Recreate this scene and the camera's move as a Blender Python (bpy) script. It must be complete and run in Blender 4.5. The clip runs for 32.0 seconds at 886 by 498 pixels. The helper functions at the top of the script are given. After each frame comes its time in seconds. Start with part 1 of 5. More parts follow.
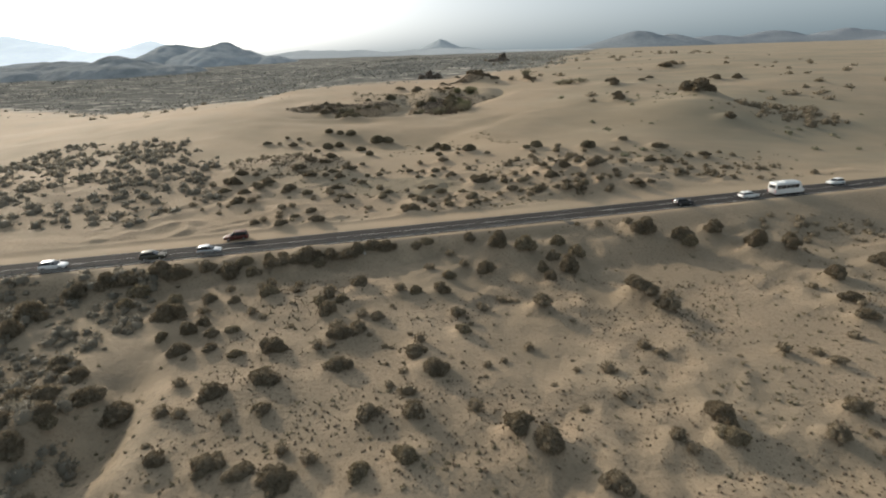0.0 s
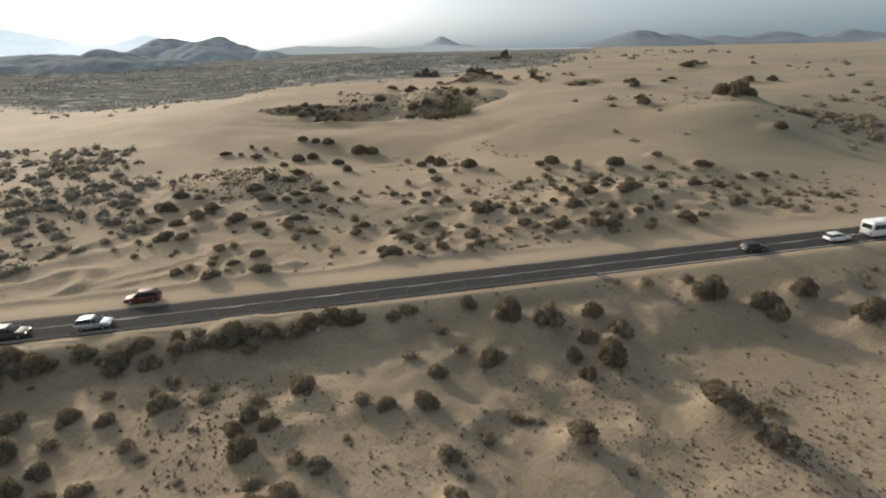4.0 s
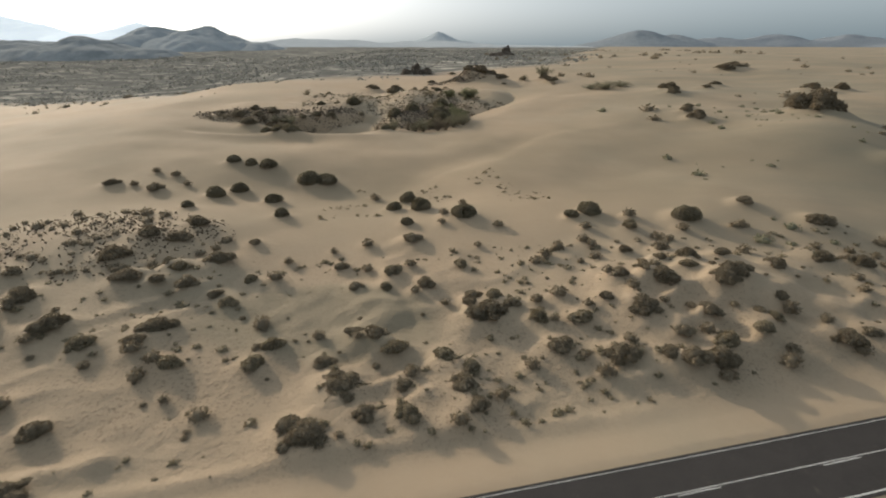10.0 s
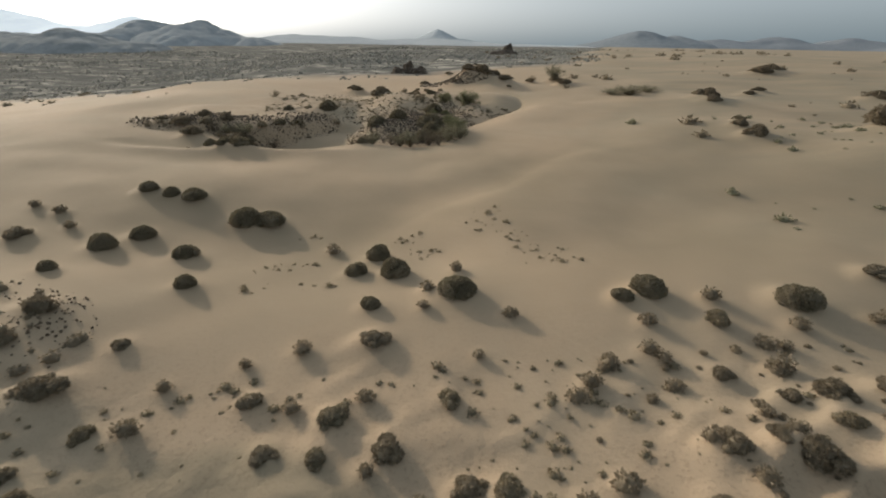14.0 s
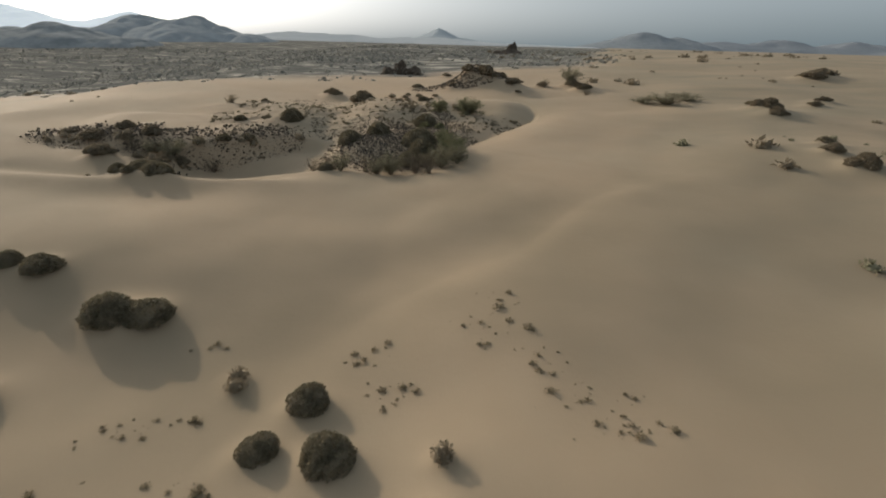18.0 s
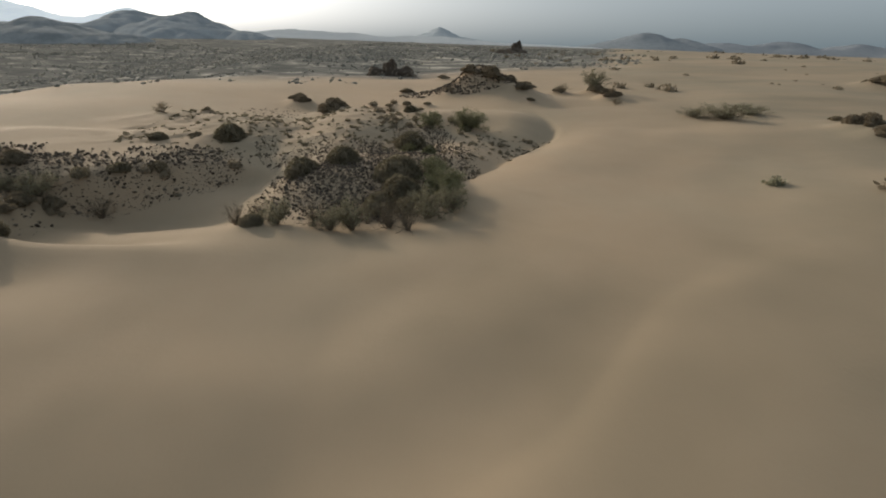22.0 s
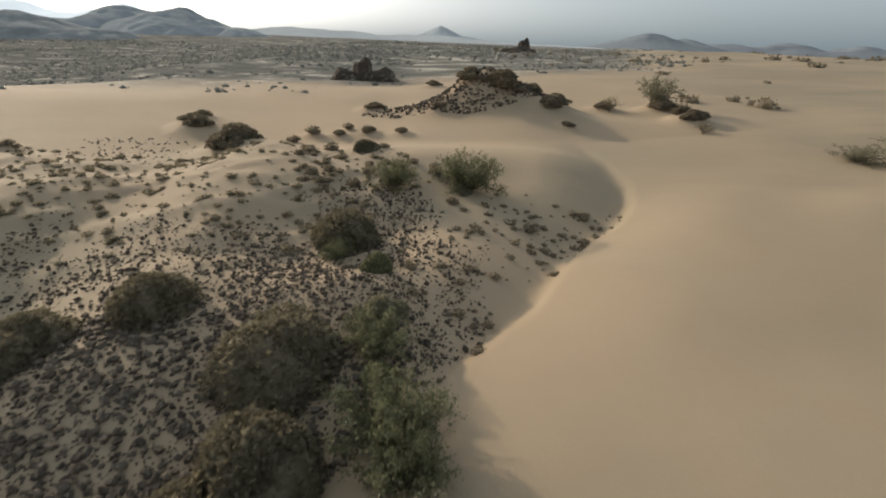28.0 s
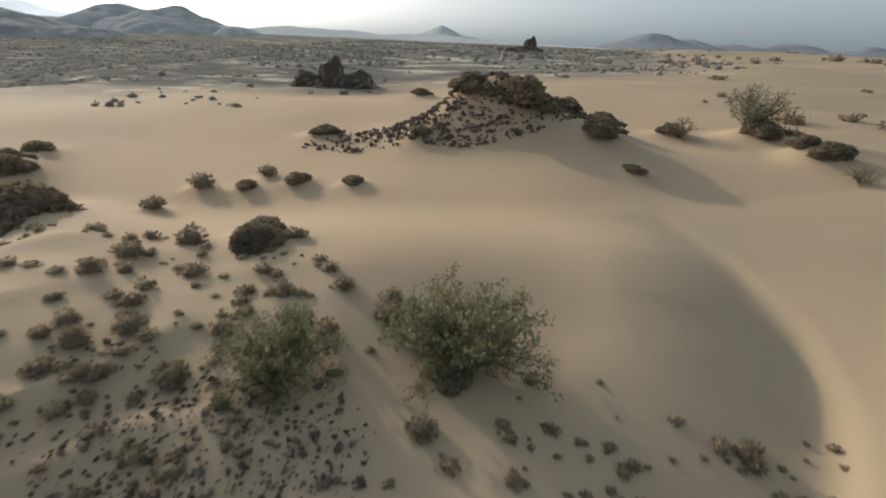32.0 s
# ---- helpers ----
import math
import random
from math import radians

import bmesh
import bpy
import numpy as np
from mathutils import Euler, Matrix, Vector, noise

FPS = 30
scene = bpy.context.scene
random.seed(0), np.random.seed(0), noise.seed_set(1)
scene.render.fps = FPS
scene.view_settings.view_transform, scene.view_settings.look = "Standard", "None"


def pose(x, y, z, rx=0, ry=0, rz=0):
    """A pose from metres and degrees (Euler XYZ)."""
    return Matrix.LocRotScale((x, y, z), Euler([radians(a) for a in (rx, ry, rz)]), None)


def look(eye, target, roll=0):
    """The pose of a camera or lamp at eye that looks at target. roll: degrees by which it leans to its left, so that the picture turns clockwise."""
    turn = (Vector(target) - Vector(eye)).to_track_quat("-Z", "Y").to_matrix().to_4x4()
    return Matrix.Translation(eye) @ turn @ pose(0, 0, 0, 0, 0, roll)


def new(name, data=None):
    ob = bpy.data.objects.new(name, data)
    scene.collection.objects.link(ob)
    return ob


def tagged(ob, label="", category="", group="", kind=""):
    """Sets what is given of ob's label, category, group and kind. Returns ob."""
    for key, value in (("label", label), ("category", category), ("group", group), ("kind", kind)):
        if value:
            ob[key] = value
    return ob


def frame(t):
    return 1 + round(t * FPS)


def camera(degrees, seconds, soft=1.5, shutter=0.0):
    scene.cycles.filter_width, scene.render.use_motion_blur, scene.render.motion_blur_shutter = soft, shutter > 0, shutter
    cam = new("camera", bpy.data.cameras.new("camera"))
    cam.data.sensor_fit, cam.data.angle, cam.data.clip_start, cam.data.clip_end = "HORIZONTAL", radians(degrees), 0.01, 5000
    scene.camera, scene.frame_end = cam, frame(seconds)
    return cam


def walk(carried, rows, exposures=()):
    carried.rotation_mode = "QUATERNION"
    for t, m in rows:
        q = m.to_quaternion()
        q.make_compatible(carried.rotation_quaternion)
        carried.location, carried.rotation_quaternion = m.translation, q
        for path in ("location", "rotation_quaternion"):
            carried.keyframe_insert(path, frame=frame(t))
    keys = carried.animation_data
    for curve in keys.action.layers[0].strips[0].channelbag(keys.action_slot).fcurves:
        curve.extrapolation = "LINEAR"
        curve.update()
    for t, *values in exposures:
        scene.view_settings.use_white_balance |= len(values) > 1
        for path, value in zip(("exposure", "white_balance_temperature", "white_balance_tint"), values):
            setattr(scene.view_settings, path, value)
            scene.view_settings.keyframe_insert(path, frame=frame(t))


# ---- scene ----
cam = camera(81.1, 32.0, soft=2.0, shutter=0.5)
# seconds, place, and turn (degrees)
PATH = [
    (0, 0.000, 0.000, 31.500, 69.500, 1.800, 0.000),
    (0.5, 0.116, 3.530, 31.436, 69.477, 1.794, 0.012),
    (1, 0.255, 7.179, 31.351, 69.433, 1.657, -0.011),
    (1.5, 0.418, 10.911, 31.284, 69.411, 1.627, 0.021),
    (2, 0.556, 14.670, 31.156, 69.375, 1.448, -0.030),
    (2.5, 0.672, 18.349, 31.083, 69.342, 1.449, 0.001),
    (3, 0.787, 22.021, 30.987, 69.287, 1.292, -0.047),
    (3.5, 0.973, 25.661, 30.874, 69.275, 1.271, -0.018),
    (5.5, 1.671, 40.414, 30.520, 69.096, 0.711, -0.086),
    (6, 1.810, 44.085, 30.418, 69.062, 0.622, -0.095),
    (6.5, 1.971, 47.748, 30.293, 69.038, 0.528, -0.092),
    (7, 2.157, 51.419, 30.187, 68.992, 0.374, -0.130),
    (7.5, 2.344, 55.129, 30.117, 68.947, 0.278, -0.158),
    (8, 2.531, 58.786, 30.041, 68.922, 0.242, -0.198),
    (8.5, 2.718, 62.443, 29.964, 68.919, 0.254, -0.192),
    (9, 2.953, 66.078, 29.892, 68.906, 0.237, -0.153),
    (9.5, 3.139, 69.727, 29.791, 68.902, 0.114, -0.139),
    (10, 3.303, 73.414, 29.726, 68.866, -0.021, -0.184),
    (10.5, 3.512, 77.108, 29.606, 68.850, -0.171, -0.213),
    (11, 3.675, 80.809, 29.508, 68.823, -0.325, -0.282),
    (11.5, 3.885, 84.510, 29.408, 68.798, -0.455, -0.286),
    (12, 4.002, 88.162, 29.380, 68.733, -0.552, -0.313),
    (12.5, 4.212, 91.811, 29.273, 68.730, -0.601, -0.273),
    (13, 4.398, 95.482, 29.157, 68.735, -0.652, -0.296),
    (13.5, 4.585, 99.183, 29.054, 68.733, -0.647, -0.255),
    (14, 4.819, 102.818, 28.975, 68.698, -0.767, -0.231),
    (14.5, 4.981, 106.459, 28.844, 68.704, -0.852, -0.230),
    (16.5, 5.754, 121.292, 28.557, 68.657, -1.133, -0.122),
    (17, 5.943, 124.966, 28.509, 68.651, -1.291, -0.115),
    (17.5, 6.107, 128.684, 28.445, 68.638, -1.300, -0.111),
    (18, 6.247, 132.393, 28.358, 68.632, -1.380, -0.123),
    (18.5, 6.434, 136.133, 28.282, 68.617, -1.471, -0.109),
    (19, 6.670, 139.754, 28.224, 68.624, -1.479, -0.073),
    (19.5, 6.857, 143.517, 28.138, 68.612, -1.470, -0.023),
    (20, 7.020, 147.196, 28.033, 68.627, -1.518, -0.036),
    (20.5, 7.208, 150.839, 27.965, 68.581, -1.654, -0.026),
    (21, 7.373, 154.416, 27.923, 68.558, -1.691, -0.011),
    (21.5, 7.582, 158.057, 27.779, 68.583, -1.782, 0.003),
    (22, 7.771, 161.717, 27.753, 68.550, -1.788, 0.016),
    (22.5, 7.935, 165.360, 27.683, 68.568, -1.764, 0.051),
    (23, 8.122, 169.092, 27.577, 68.534, -1.774, 0.055),
    (23.5, 8.285, 172.771, 27.466, 68.539, -1.858, 0.087),
    (24, 8.473, 176.406, 27.371, 68.547, -1.834, 0.122),
    (24.5, 8.683, 180.160, 27.253, 68.552, -1.888, 0.121),
    (25, 8.870, 183.900, 27.166, 68.556, -2.023, 0.132),
    (25.5, 9.129, 187.618, 27.084, 68.533, -1.994, 0.153),
    (27.5, 9.812, 202.374, 26.854, 68.503, -2.220, 0.125),
    (28, 10.001, 206.078, 26.801, 68.481, -2.181, 0.143),
    (28.5, 10.212, 209.796, 26.715, 68.465, -2.257, 0.141),
    (29, 10.424, 213.513, 26.628, 68.461, -2.291, 0.165),
    (29.5, 10.610, 217.245, 26.511, 68.490, -2.207, 0.187),
    (30, 10.798, 220.933, 26.410, 68.517, -2.192, 0.171),
    (30.5, 10.939, 224.606, 26.340, 68.533, -2.244, 0.202),
    (31, 11.104, 228.280, 26.269, 68.540, -2.231, 0.208),
    (31.5, 11.317, 231.948, 26.248, 68.517, -2.263, 0.264),
    (32, 11.530, 235.683, 26.200, 68.473, -2.275, 0.291),
]
EXPOSURES = [(0, 0.11, 6450, 9), (6, 0.12, 6450, 9), (9, 0.09, 6550, 9.5), (12, 0.03, 6550, 10), (17, -0.22, 6550, 10), (25, -0.32, 6500, 10), (28, 0.02, 6620, 10), (32, 0.05, 6500, 10)]
walk(cam, [(t, pose(x, y, z, rx, ry, rz)) for t, x, y, z, rx, ry, rz in PATH], EXPOSURES)

# ---- sky and sun ----
SUN_HEIGHT, SUN_LEFT = 20.5, 45.0
world = bpy.data.worlds.new("sky")
scene.world = world
world.use_nodes = True
wt = world.node_tree
wt.nodes.clear()
sky = wt.nodes.new("ShaderNodeTexSky")
sky.sky_type = "NISHITA"
sky.sun_disc = False
sky.sun_elevation, sky.sun_rotation = radians(SUN_HEIGHT), radians(-SUN_LEFT)
sky.air_density, sky.dust_density, sky.ozone_density, sky.altitude = 0.7, 4.5, 1.0, 30
back = wt.nodes.new("ShaderNodeBackground")
back.inputs["Strength"].default_value = 0.12
wout = wt.nodes.new("ShaderNodeOutputWorld")
haze = wt.nodes.new("ShaderNodeMix")
haze.data_type, haze.blend_type = "RGBA", "ADD"
haze.inputs[0].default_value = 1.0
haze.inputs[7].default_value = (1.24, 1.72, 2.00, 1)  # thin bright cloud all over the sky
milky = wt.nodes.new("ShaderNodeHueSaturation")
milky.inputs["Saturation"].default_value = 0.30
wt.links.new(sky.outputs[0], milky.inputs["Color"])
wt.links.new(milky.outputs[0], haze.inputs[6])
wt.links.new(haze.outputs[2], back.inputs[0])
wt.links.new(back.outputs[0], wout.inputs[0])

lamp = bpy.data.lights.new("sun", "SUN")
lamp.energy, lamp.angle, lamp.color = 2.75, radians(0.9), (1.0, 0.868, 0.665)
sun = new("sun", lamp)
a, h = radians(SUN_LEFT), radians(SUN_HEIGHT)
sun.matrix_world = look((-900 * math.sin(a) * math.cos(h), 900 * math.cos(a) * math.cos(h), 900 * math.sin(h)), (0, 0, 0))

# ---- materials ----
class Nodes:
    """A node material, built by short calls."""

    def __init__(self, name, rough=0.8, metal=0.0, spec=0.3):
        self.mat = bpy.data.materials.new(name)
        self.mat.use_nodes = True
        self.tree = self.mat.node_tree
        self.shade = next(n for n in self.tree.nodes if n.type == "BSDF_PRINCIPLED")
        self.put("Roughness", rough), self.put("Metallic", metal), self.put("Specular IOR Level", spec)

    def put(self, socket, value):
        if isinstance(value, bpy.types.NodeSocket):
            self.tree.links.new(value, self.shade.inputs[socket])
        else:
            self.shade.inputs[socket].default_value = (*value, 1) if isinstance(value, tuple) and len(value) == 3 else value

    def node(self, kind, **inputs):
        n = self.tree.nodes.new(kind)
        for key, value in inputs.items():
            s = n.inputs[key.replace("_", " ")]
            if isinstance(value, bpy.types.NodeSocket):
                self.tree.links.new(value, s)
            else:
                s.default_value = value
        return n

    def place(self):
        return self.node("ShaderNodeNewGeometry").outputs["Position"]

    def local(self):
        return self.node("ShaderNodeTexCoord").outputs["Object"]

    def noise(self, vector, scale, detail=3.0, rough=0.55):
        return self.node("ShaderNodeTexNoise", Vector=vector, Scale=scale, Detail=detail, Roughness=rough).outputs[0]

    def ramp(self, value, *stops):
        n = self.node("ShaderNodeValToRGB", Fac=value)
        e = n.color_ramp.elements
        while len(e) < len(stops):
            e.new(0.5)
        for el, (p, c) in zip(e, stops):
            el.position, el.color = p, (*c, 1) if isinstance(c, tuple) else (c, c, c, 1)
        return n.outputs[0]

    def mix(self, fac, a, b, mode="MIX"):
        n = self.tree.nodes.new("ShaderNodeMix")
        n.data_type, n.blend_type = "RGBA", mode
        for i, v in ((0, fac), (6, a), (7, b)):
            if isinstance(v, bpy.types.NodeSocket):
                self.tree.links.new(v, n.inputs[i])
            else:
                n.inputs[i].default_value = (*v, 1) if isinstance(v, tuple) else v
        return n.outputs[2]

    def math(self, op, a, b=0.0):
        n = self.tree.nodes.new("ShaderNodeMath")
        n.operation = op
        for i, v in ((0, a), (1, b)):
            if isinstance(v, bpy.types.NodeSocket):
                self.tree.links.new(v, n.inputs[i])
            else:
                n.inputs[i].default_value = v
        return n.outputs[0]

    def scaled(self, vector, x, y, z):
        n = self.node("ShaderNodeMapping", Vector=vector)
        n.inputs["Scale"].default_value = (x, y, z)
        return n.outputs[0]

    def bump(self, height, strength, distance, before=None):
        n = self.node("ShaderNodeBump", Height=height, Strength=strength, Distance=distance)
        if before is not None:
            self.tree.links.new(before, n.inputs["Normal"])
        self.put("Normal", n.outputs[0])
        return n.outputs[0]


def sand_material():
    m = Nodes("sand", 0.9, spec=0.12)
    p = m.place()
    broad = m.noise(p, 0.035, 3)
    tone = m.ramp(broad, (0.3, (0.325, 0.260, 0.180)), (0.5, (0.364, 0.270, 0.181)), (0.72, (0.405, 0.293, 0.192)))
    mid = m.noise(p, 0.35, 4)
    tone = m.mix(m.ramp(mid, (0.35, 0.0), (0.7, 0.35)), tone, (0.39, 0.30, 0.208))
    grain = m.noise(p, 30, 2)
    tone = m.mix(0.10, tone, m.ramp(grain, (0.3, (0.25, 0.19, 0.13)), (0.7, (0.68, 0.54, 0.38))))
    # coarse dark litter of pebbles and dry twigs where the wind has scoured the sand
    sep = m.node("ShaderNodeSeparateXYZ", Vector=p)
    beyond = m.math("SUBTRACT", sep.outputs[1], m.math("MULTIPLY", sep.outputs[0], 0.232))
    low = m.node("ShaderNodeMapRange", Value=beyond)
    for i, v in ((1, 95.0), (2, 89.5), (3, 0.0), (4, 1.0)):
        low.inputs[i].default_value = v
    verge = m.node("ShaderNodeMapRange", Value=sep.outputs[1])
    for i, v in ((1, 150.0), (2, 116.0), (3, 0.0), (4, 0.8)):
        verge.inputs[i].default_value = v
    swept = m.node("ShaderNodeMapRange", Value=beyond)  # the shoulder is kept clear
    for i, v in ((1, 103.5), (2, 107.5), (3, 0.0), (4, 1.0)):
        swept.inputs[i].default_value = v
    verge_litter = m.math("MULTIPLY", verge.outputs[0], swept.outputs[0])
    far = m.math("SUBTRACT", sep.outputs[1], m.math("MULTIPLY", m.math("MAXIMUM", sep.outputs[0], -75.0), 0.45))
    far = m.math("ADD", far, m.math("MULTIPLY", m.math("MINIMUM", m.math("ADD", sep.outputs[0], 75.0), 0.0), 0.42))
    east = m.math("SUBTRACT", m.math("MULTIPLY", sep.outputs[1], 0.48), m.math("MULTIPLY", sep.outputs[0], 1.6))
    far = m.math("MINIMUM", far, m.math("ADD", east, 267.0))
    wob = m.math("MULTIPLY", m.math("SUBTRACT", m.noise(p, 0.03, 4), 0.5), 60.0)
    scrub = m.node("ShaderNodeMapRange", Value=m.math("ADD", far, wob))
    for i, v in ((1, 320.0), (2, 348.0), (3, 0.0), (4, 1.0)):
        scrub.inputs[i].default_value = v
    patch = m.ramp(m.noise(p, 0.07, 4), (0.36, 0.1), (0.55, 1.0))
    litter = m.ramp(m.noise(p, 2.6, 4, 0.7), (0.53, 0.0), (0.62, 1.0))
    litter = m.math("MULTIPLY", m.math("MULTIPLY", patch, litter), m.math("ADD", m.math("MULTIPLY", m.math("MAXIMUM", low.outputs[0], verge_litter), 0.7), 0.02))
    # crusted grit plus the bank's shade, both put into the colour, growing eastward
    crust_shade = m.node("ShaderNodeMapRange", Value=sep.outputs[0])
    for i, v in ((1, 2.0), (2, 34.0), (3, 0.0), (4, 0.85)):
        crust_shade.inputs[i].default_value = v
    crust = m.math("MULTIPLY", low.outputs[0], m.math("MULTIPLY", crust_shade.outputs[0], m.ramp(m.noise(p, 0.05, 3), (0.3, 0.5), (0.6, 1.0))))
    coarse = m.math("MULTIPLY", m.math("MAXIMUM", low.outputs[0], m.math("MULTIPLY", verge_litter, 0.5)), m.ramp(m.noise(p, 0.09, 5, 0.65), (0.30, 0.0), (0.50, 0.85)))
    # shade on the great dune's face, put into the sand colour as an olive band
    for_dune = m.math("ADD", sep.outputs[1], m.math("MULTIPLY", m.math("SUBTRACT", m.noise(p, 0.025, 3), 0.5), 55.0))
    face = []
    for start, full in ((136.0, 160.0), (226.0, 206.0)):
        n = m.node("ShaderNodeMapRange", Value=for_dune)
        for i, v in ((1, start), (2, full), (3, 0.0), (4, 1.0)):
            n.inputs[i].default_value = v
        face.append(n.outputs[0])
    face_shade = m.math("MULTIPLY", m.math("MULTIPLY", face[0], face[1]), m.ramp(m.noise(p, 0.05, 3), (0.35, 0.9), (0.62, 0.35)))
    tone = m.mix(face_shade, tone, (0.270, 0.210, 0.140))
    # a thin film of dry grass and grit, in streaks over the eastern dunes
    film = []
    for value, start, full in ((sep.outputs[0], 22.0, 80.0), (sep.outputs[1], 106.0, 142.0)):
        n = m.node("ShaderNodeMapRange", Value=value)
        for i, v in ((1, start), (2, full), (3, 0.0), (4, 1.0)):
            n.inputs[i].default_value = v
        film.append(n.outputs[0])
    streak = m.ramp(m.noise(m.scaled(p, 0.02, 0.07, 0.02), 1.0, 5, 0.6), (0.35, 0.25), (0.62, 0.9))
    tone = m.mix(m.math("MULTIPLY", m.math("MULTIPLY", film[0], film[1]), streak), tone, (0.235, 0.198, 0.138))
    # a crusted, wind-scoured patch of greyer sand
    px = m.math("MULTIPLY", m.math("ADD", sep.outputs[0], 10.0), 1 / 15.0)
    py = m.math("MULTIPLY", m.math("SUBTRACT", sep.outputs[1], 124.5), 1 / 8.5)
    off = m.math("ADD", m.math("ADD", m.math("MULTIPLY", px, px), m.math("MULTIPLY", py, py)), m.math("SUBTRACT", m.noise(p, 0.12, 4), 0.5))
    tone = m.mix(m.ramp(off, (0.55, 0.85), (1.0, 0.0)), tone, (0.245, 0.202, 0.138))
    coarse = m.math("MAXIMUM", coarse, crust)
    tone = m.mix(coarse, tone, (0.232, 0.182, 0.126))
    tone = m.mix(litter, tone, (0.17, 0.125, 0.085))
    soil = m.ramp(m.noise(m.scaled(p, 0.55, 1.0, 1.0), 0.07, 7, 0.8), (0.42, (0.125, 0.122, 0.11)), (0.54, (0.19, 0.18, 0.158)), (0.60, (0.50, 0.455, 0.38)))
    tone = m.mix(scrub.outputs[0], tone, soil)
    m.put("Specular IOR Level", m.math("MULTIPLY", m.math("SUBTRACT", 1.0, scrub.outputs[0]), 0.12))
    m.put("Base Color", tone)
    ripple = m.node("ShaderNodeTexWave", Vector=p, Scale=1.1, Distortion=6.0, Detail=2.0, Detail_Scale=0.6).outputs[1]
    stony = m.math("ADD", m.math("MAXIMUM", m.math("MULTIPLY", low.outputs[0], 0.9), verge_litter), 0.1)
    n = m.bump(m.math("MULTIPLY", m.noise(p, 1.3, 5, 0.6), stony), 0.42, 0.5)
    n = m.bump(m.math("MULTIPLY", m.noise(p, 4.5, 3, 0.6), stony), 0.45, 0.14, n)
    n = m.bump(m.noise(p, 0.22, 3, 0.5), 0.10, 0.6, n)
    m.bump(ripple, 0.03, 0.03, n)
    return m.mat


def asphalt_material():
    m = Nodes("asphalt", 0.97, spec=0.06)
    p = m.place()
    c = m.mix(m.ramp(m.noise(p, 0.5, 4), (0.35, 0.0), (0.7, 0.6)), (0.040, 0.036, 0.034), (0.055, 0.049, 0.045))
    c = m.mix(0.25, c, m.ramp(m.noise(p, 45, 2), (0.35, (0.02, 0.02, 0.02)), (0.7, (0.12, 0.11, 0.10))))
    dust = m.ramp(m.noise(p, 0.9, 5, 0.7), (0.62, 0.0), (0.85, 0.2))
    m.put("Base Color", m.mix(dust, c, (0.36, 0.29, 0.21)))
    m.bump(m.noise(p, 60, 2), 0.3, 0.01)
    return m.mat


def paint_material(name, colour, worn=(0.2, 0.18, 0.16)):
    m = Nodes(name, 0.7)
    wear = m.ramp(m.noise(m.place(), 3.0, 5, 0.7), (0.55, 0.0), (0.72, 0.7))
    m.put("Base Color", m.mix(wear, colour, worn))
    return m.mat


def foliage_material(name, dark, light, dry):
    m = Nodes(name, 0.75, spec=0.2)
    island = m.node("ShaderNodeNewGeometry").outputs["Random Per Island"]
    own = m.node("ShaderNodeObjectInfo").outputs["Random"]
    c = m.ramp(island, (0.0, dark), (0.6, light), (1.0, dry))
    c = m.mix(m.math("MULTIPLY", own, 0.35), c, dry)
    m.put("Base Color", c)
    # thin leaves let some light through
    thin = m.node("ShaderNodeBsdfTranslucent", Color=c)
    both = m.node("ShaderNodeMixShader", Fac=0.34)
    out = next(n for n in m.tree.nodes if n.type == "OUTPUT_MATERIAL")
    m.tree.links.new(m.shade.outputs[0], both.inputs[1])
    m.tree.links.new(thin.outputs[0], both.inputs[2])
    m.tree.links.new(both.outputs[0], out.inputs[0])
    return m.mat


def twig_material(name, a, b):
    m = Nodes(name, 0.85, spec=0.15)
    m.put("Base Color", m.ramp(m.noise(m.local(), 9, 4), (0.35, a), (0.7, b)))
    m.bump(m.noise(m.local(), 25, 3), 0.6, 0.03)
    return m.mat


def stone_material(name, a, b, crust):
    m = Nodes(name, 0.95, spec=0.08)
    p = m.local()
    own = m.node("ShaderNodeNewGeometry").outputs["Random Per Island"]
    c = m.mix(own, a, b)
    c = m.mix(m.ramp(m.noise(p, 3.0, 5, 0.7), (0.52, 0.0), (0.66, 0.55)), c, crust)
    m.put("Base Color", c)
    m.bump(m.noise(p, 7, 4), 0.7, 0.05)
    return m.mat


def hill_material(name, a, b, airlight=0.0):
    m = Nodes(name, 1.0, spec=0.0)
    p = m.place()
    c = m.ramp(m.noise(p, 0.03, 8, 0.75), (0.40, a), (0.62, b))
    m.put("Base Color", c)
    if airlight:  # the bright air in front of a backdrop kilometres away, added as the hill's glow
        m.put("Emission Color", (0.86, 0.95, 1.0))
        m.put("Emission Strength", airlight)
    return m.mat


def plain_material(name, colour, rough=0.5, metal=0.0, spec=0.4, grime=0.15):
    m = Nodes(name, rough, metal, spec)
    dirt = m.ramp(m.noise(m.local(), 2.5, 5, 0.65), (0.45, 0.0), (0.75, grime))
    m.put("Base Color", m.mix(dirt, colour, (0.32, 0.26, 0.19)))
    m.put("Roughness", m.ramp(m.noise(m.local(), 6, 3), (0.3, max(rough - 0.08, 0.02)), (0.7, min(rough + 0.15, 1.0))))
    return m.mat


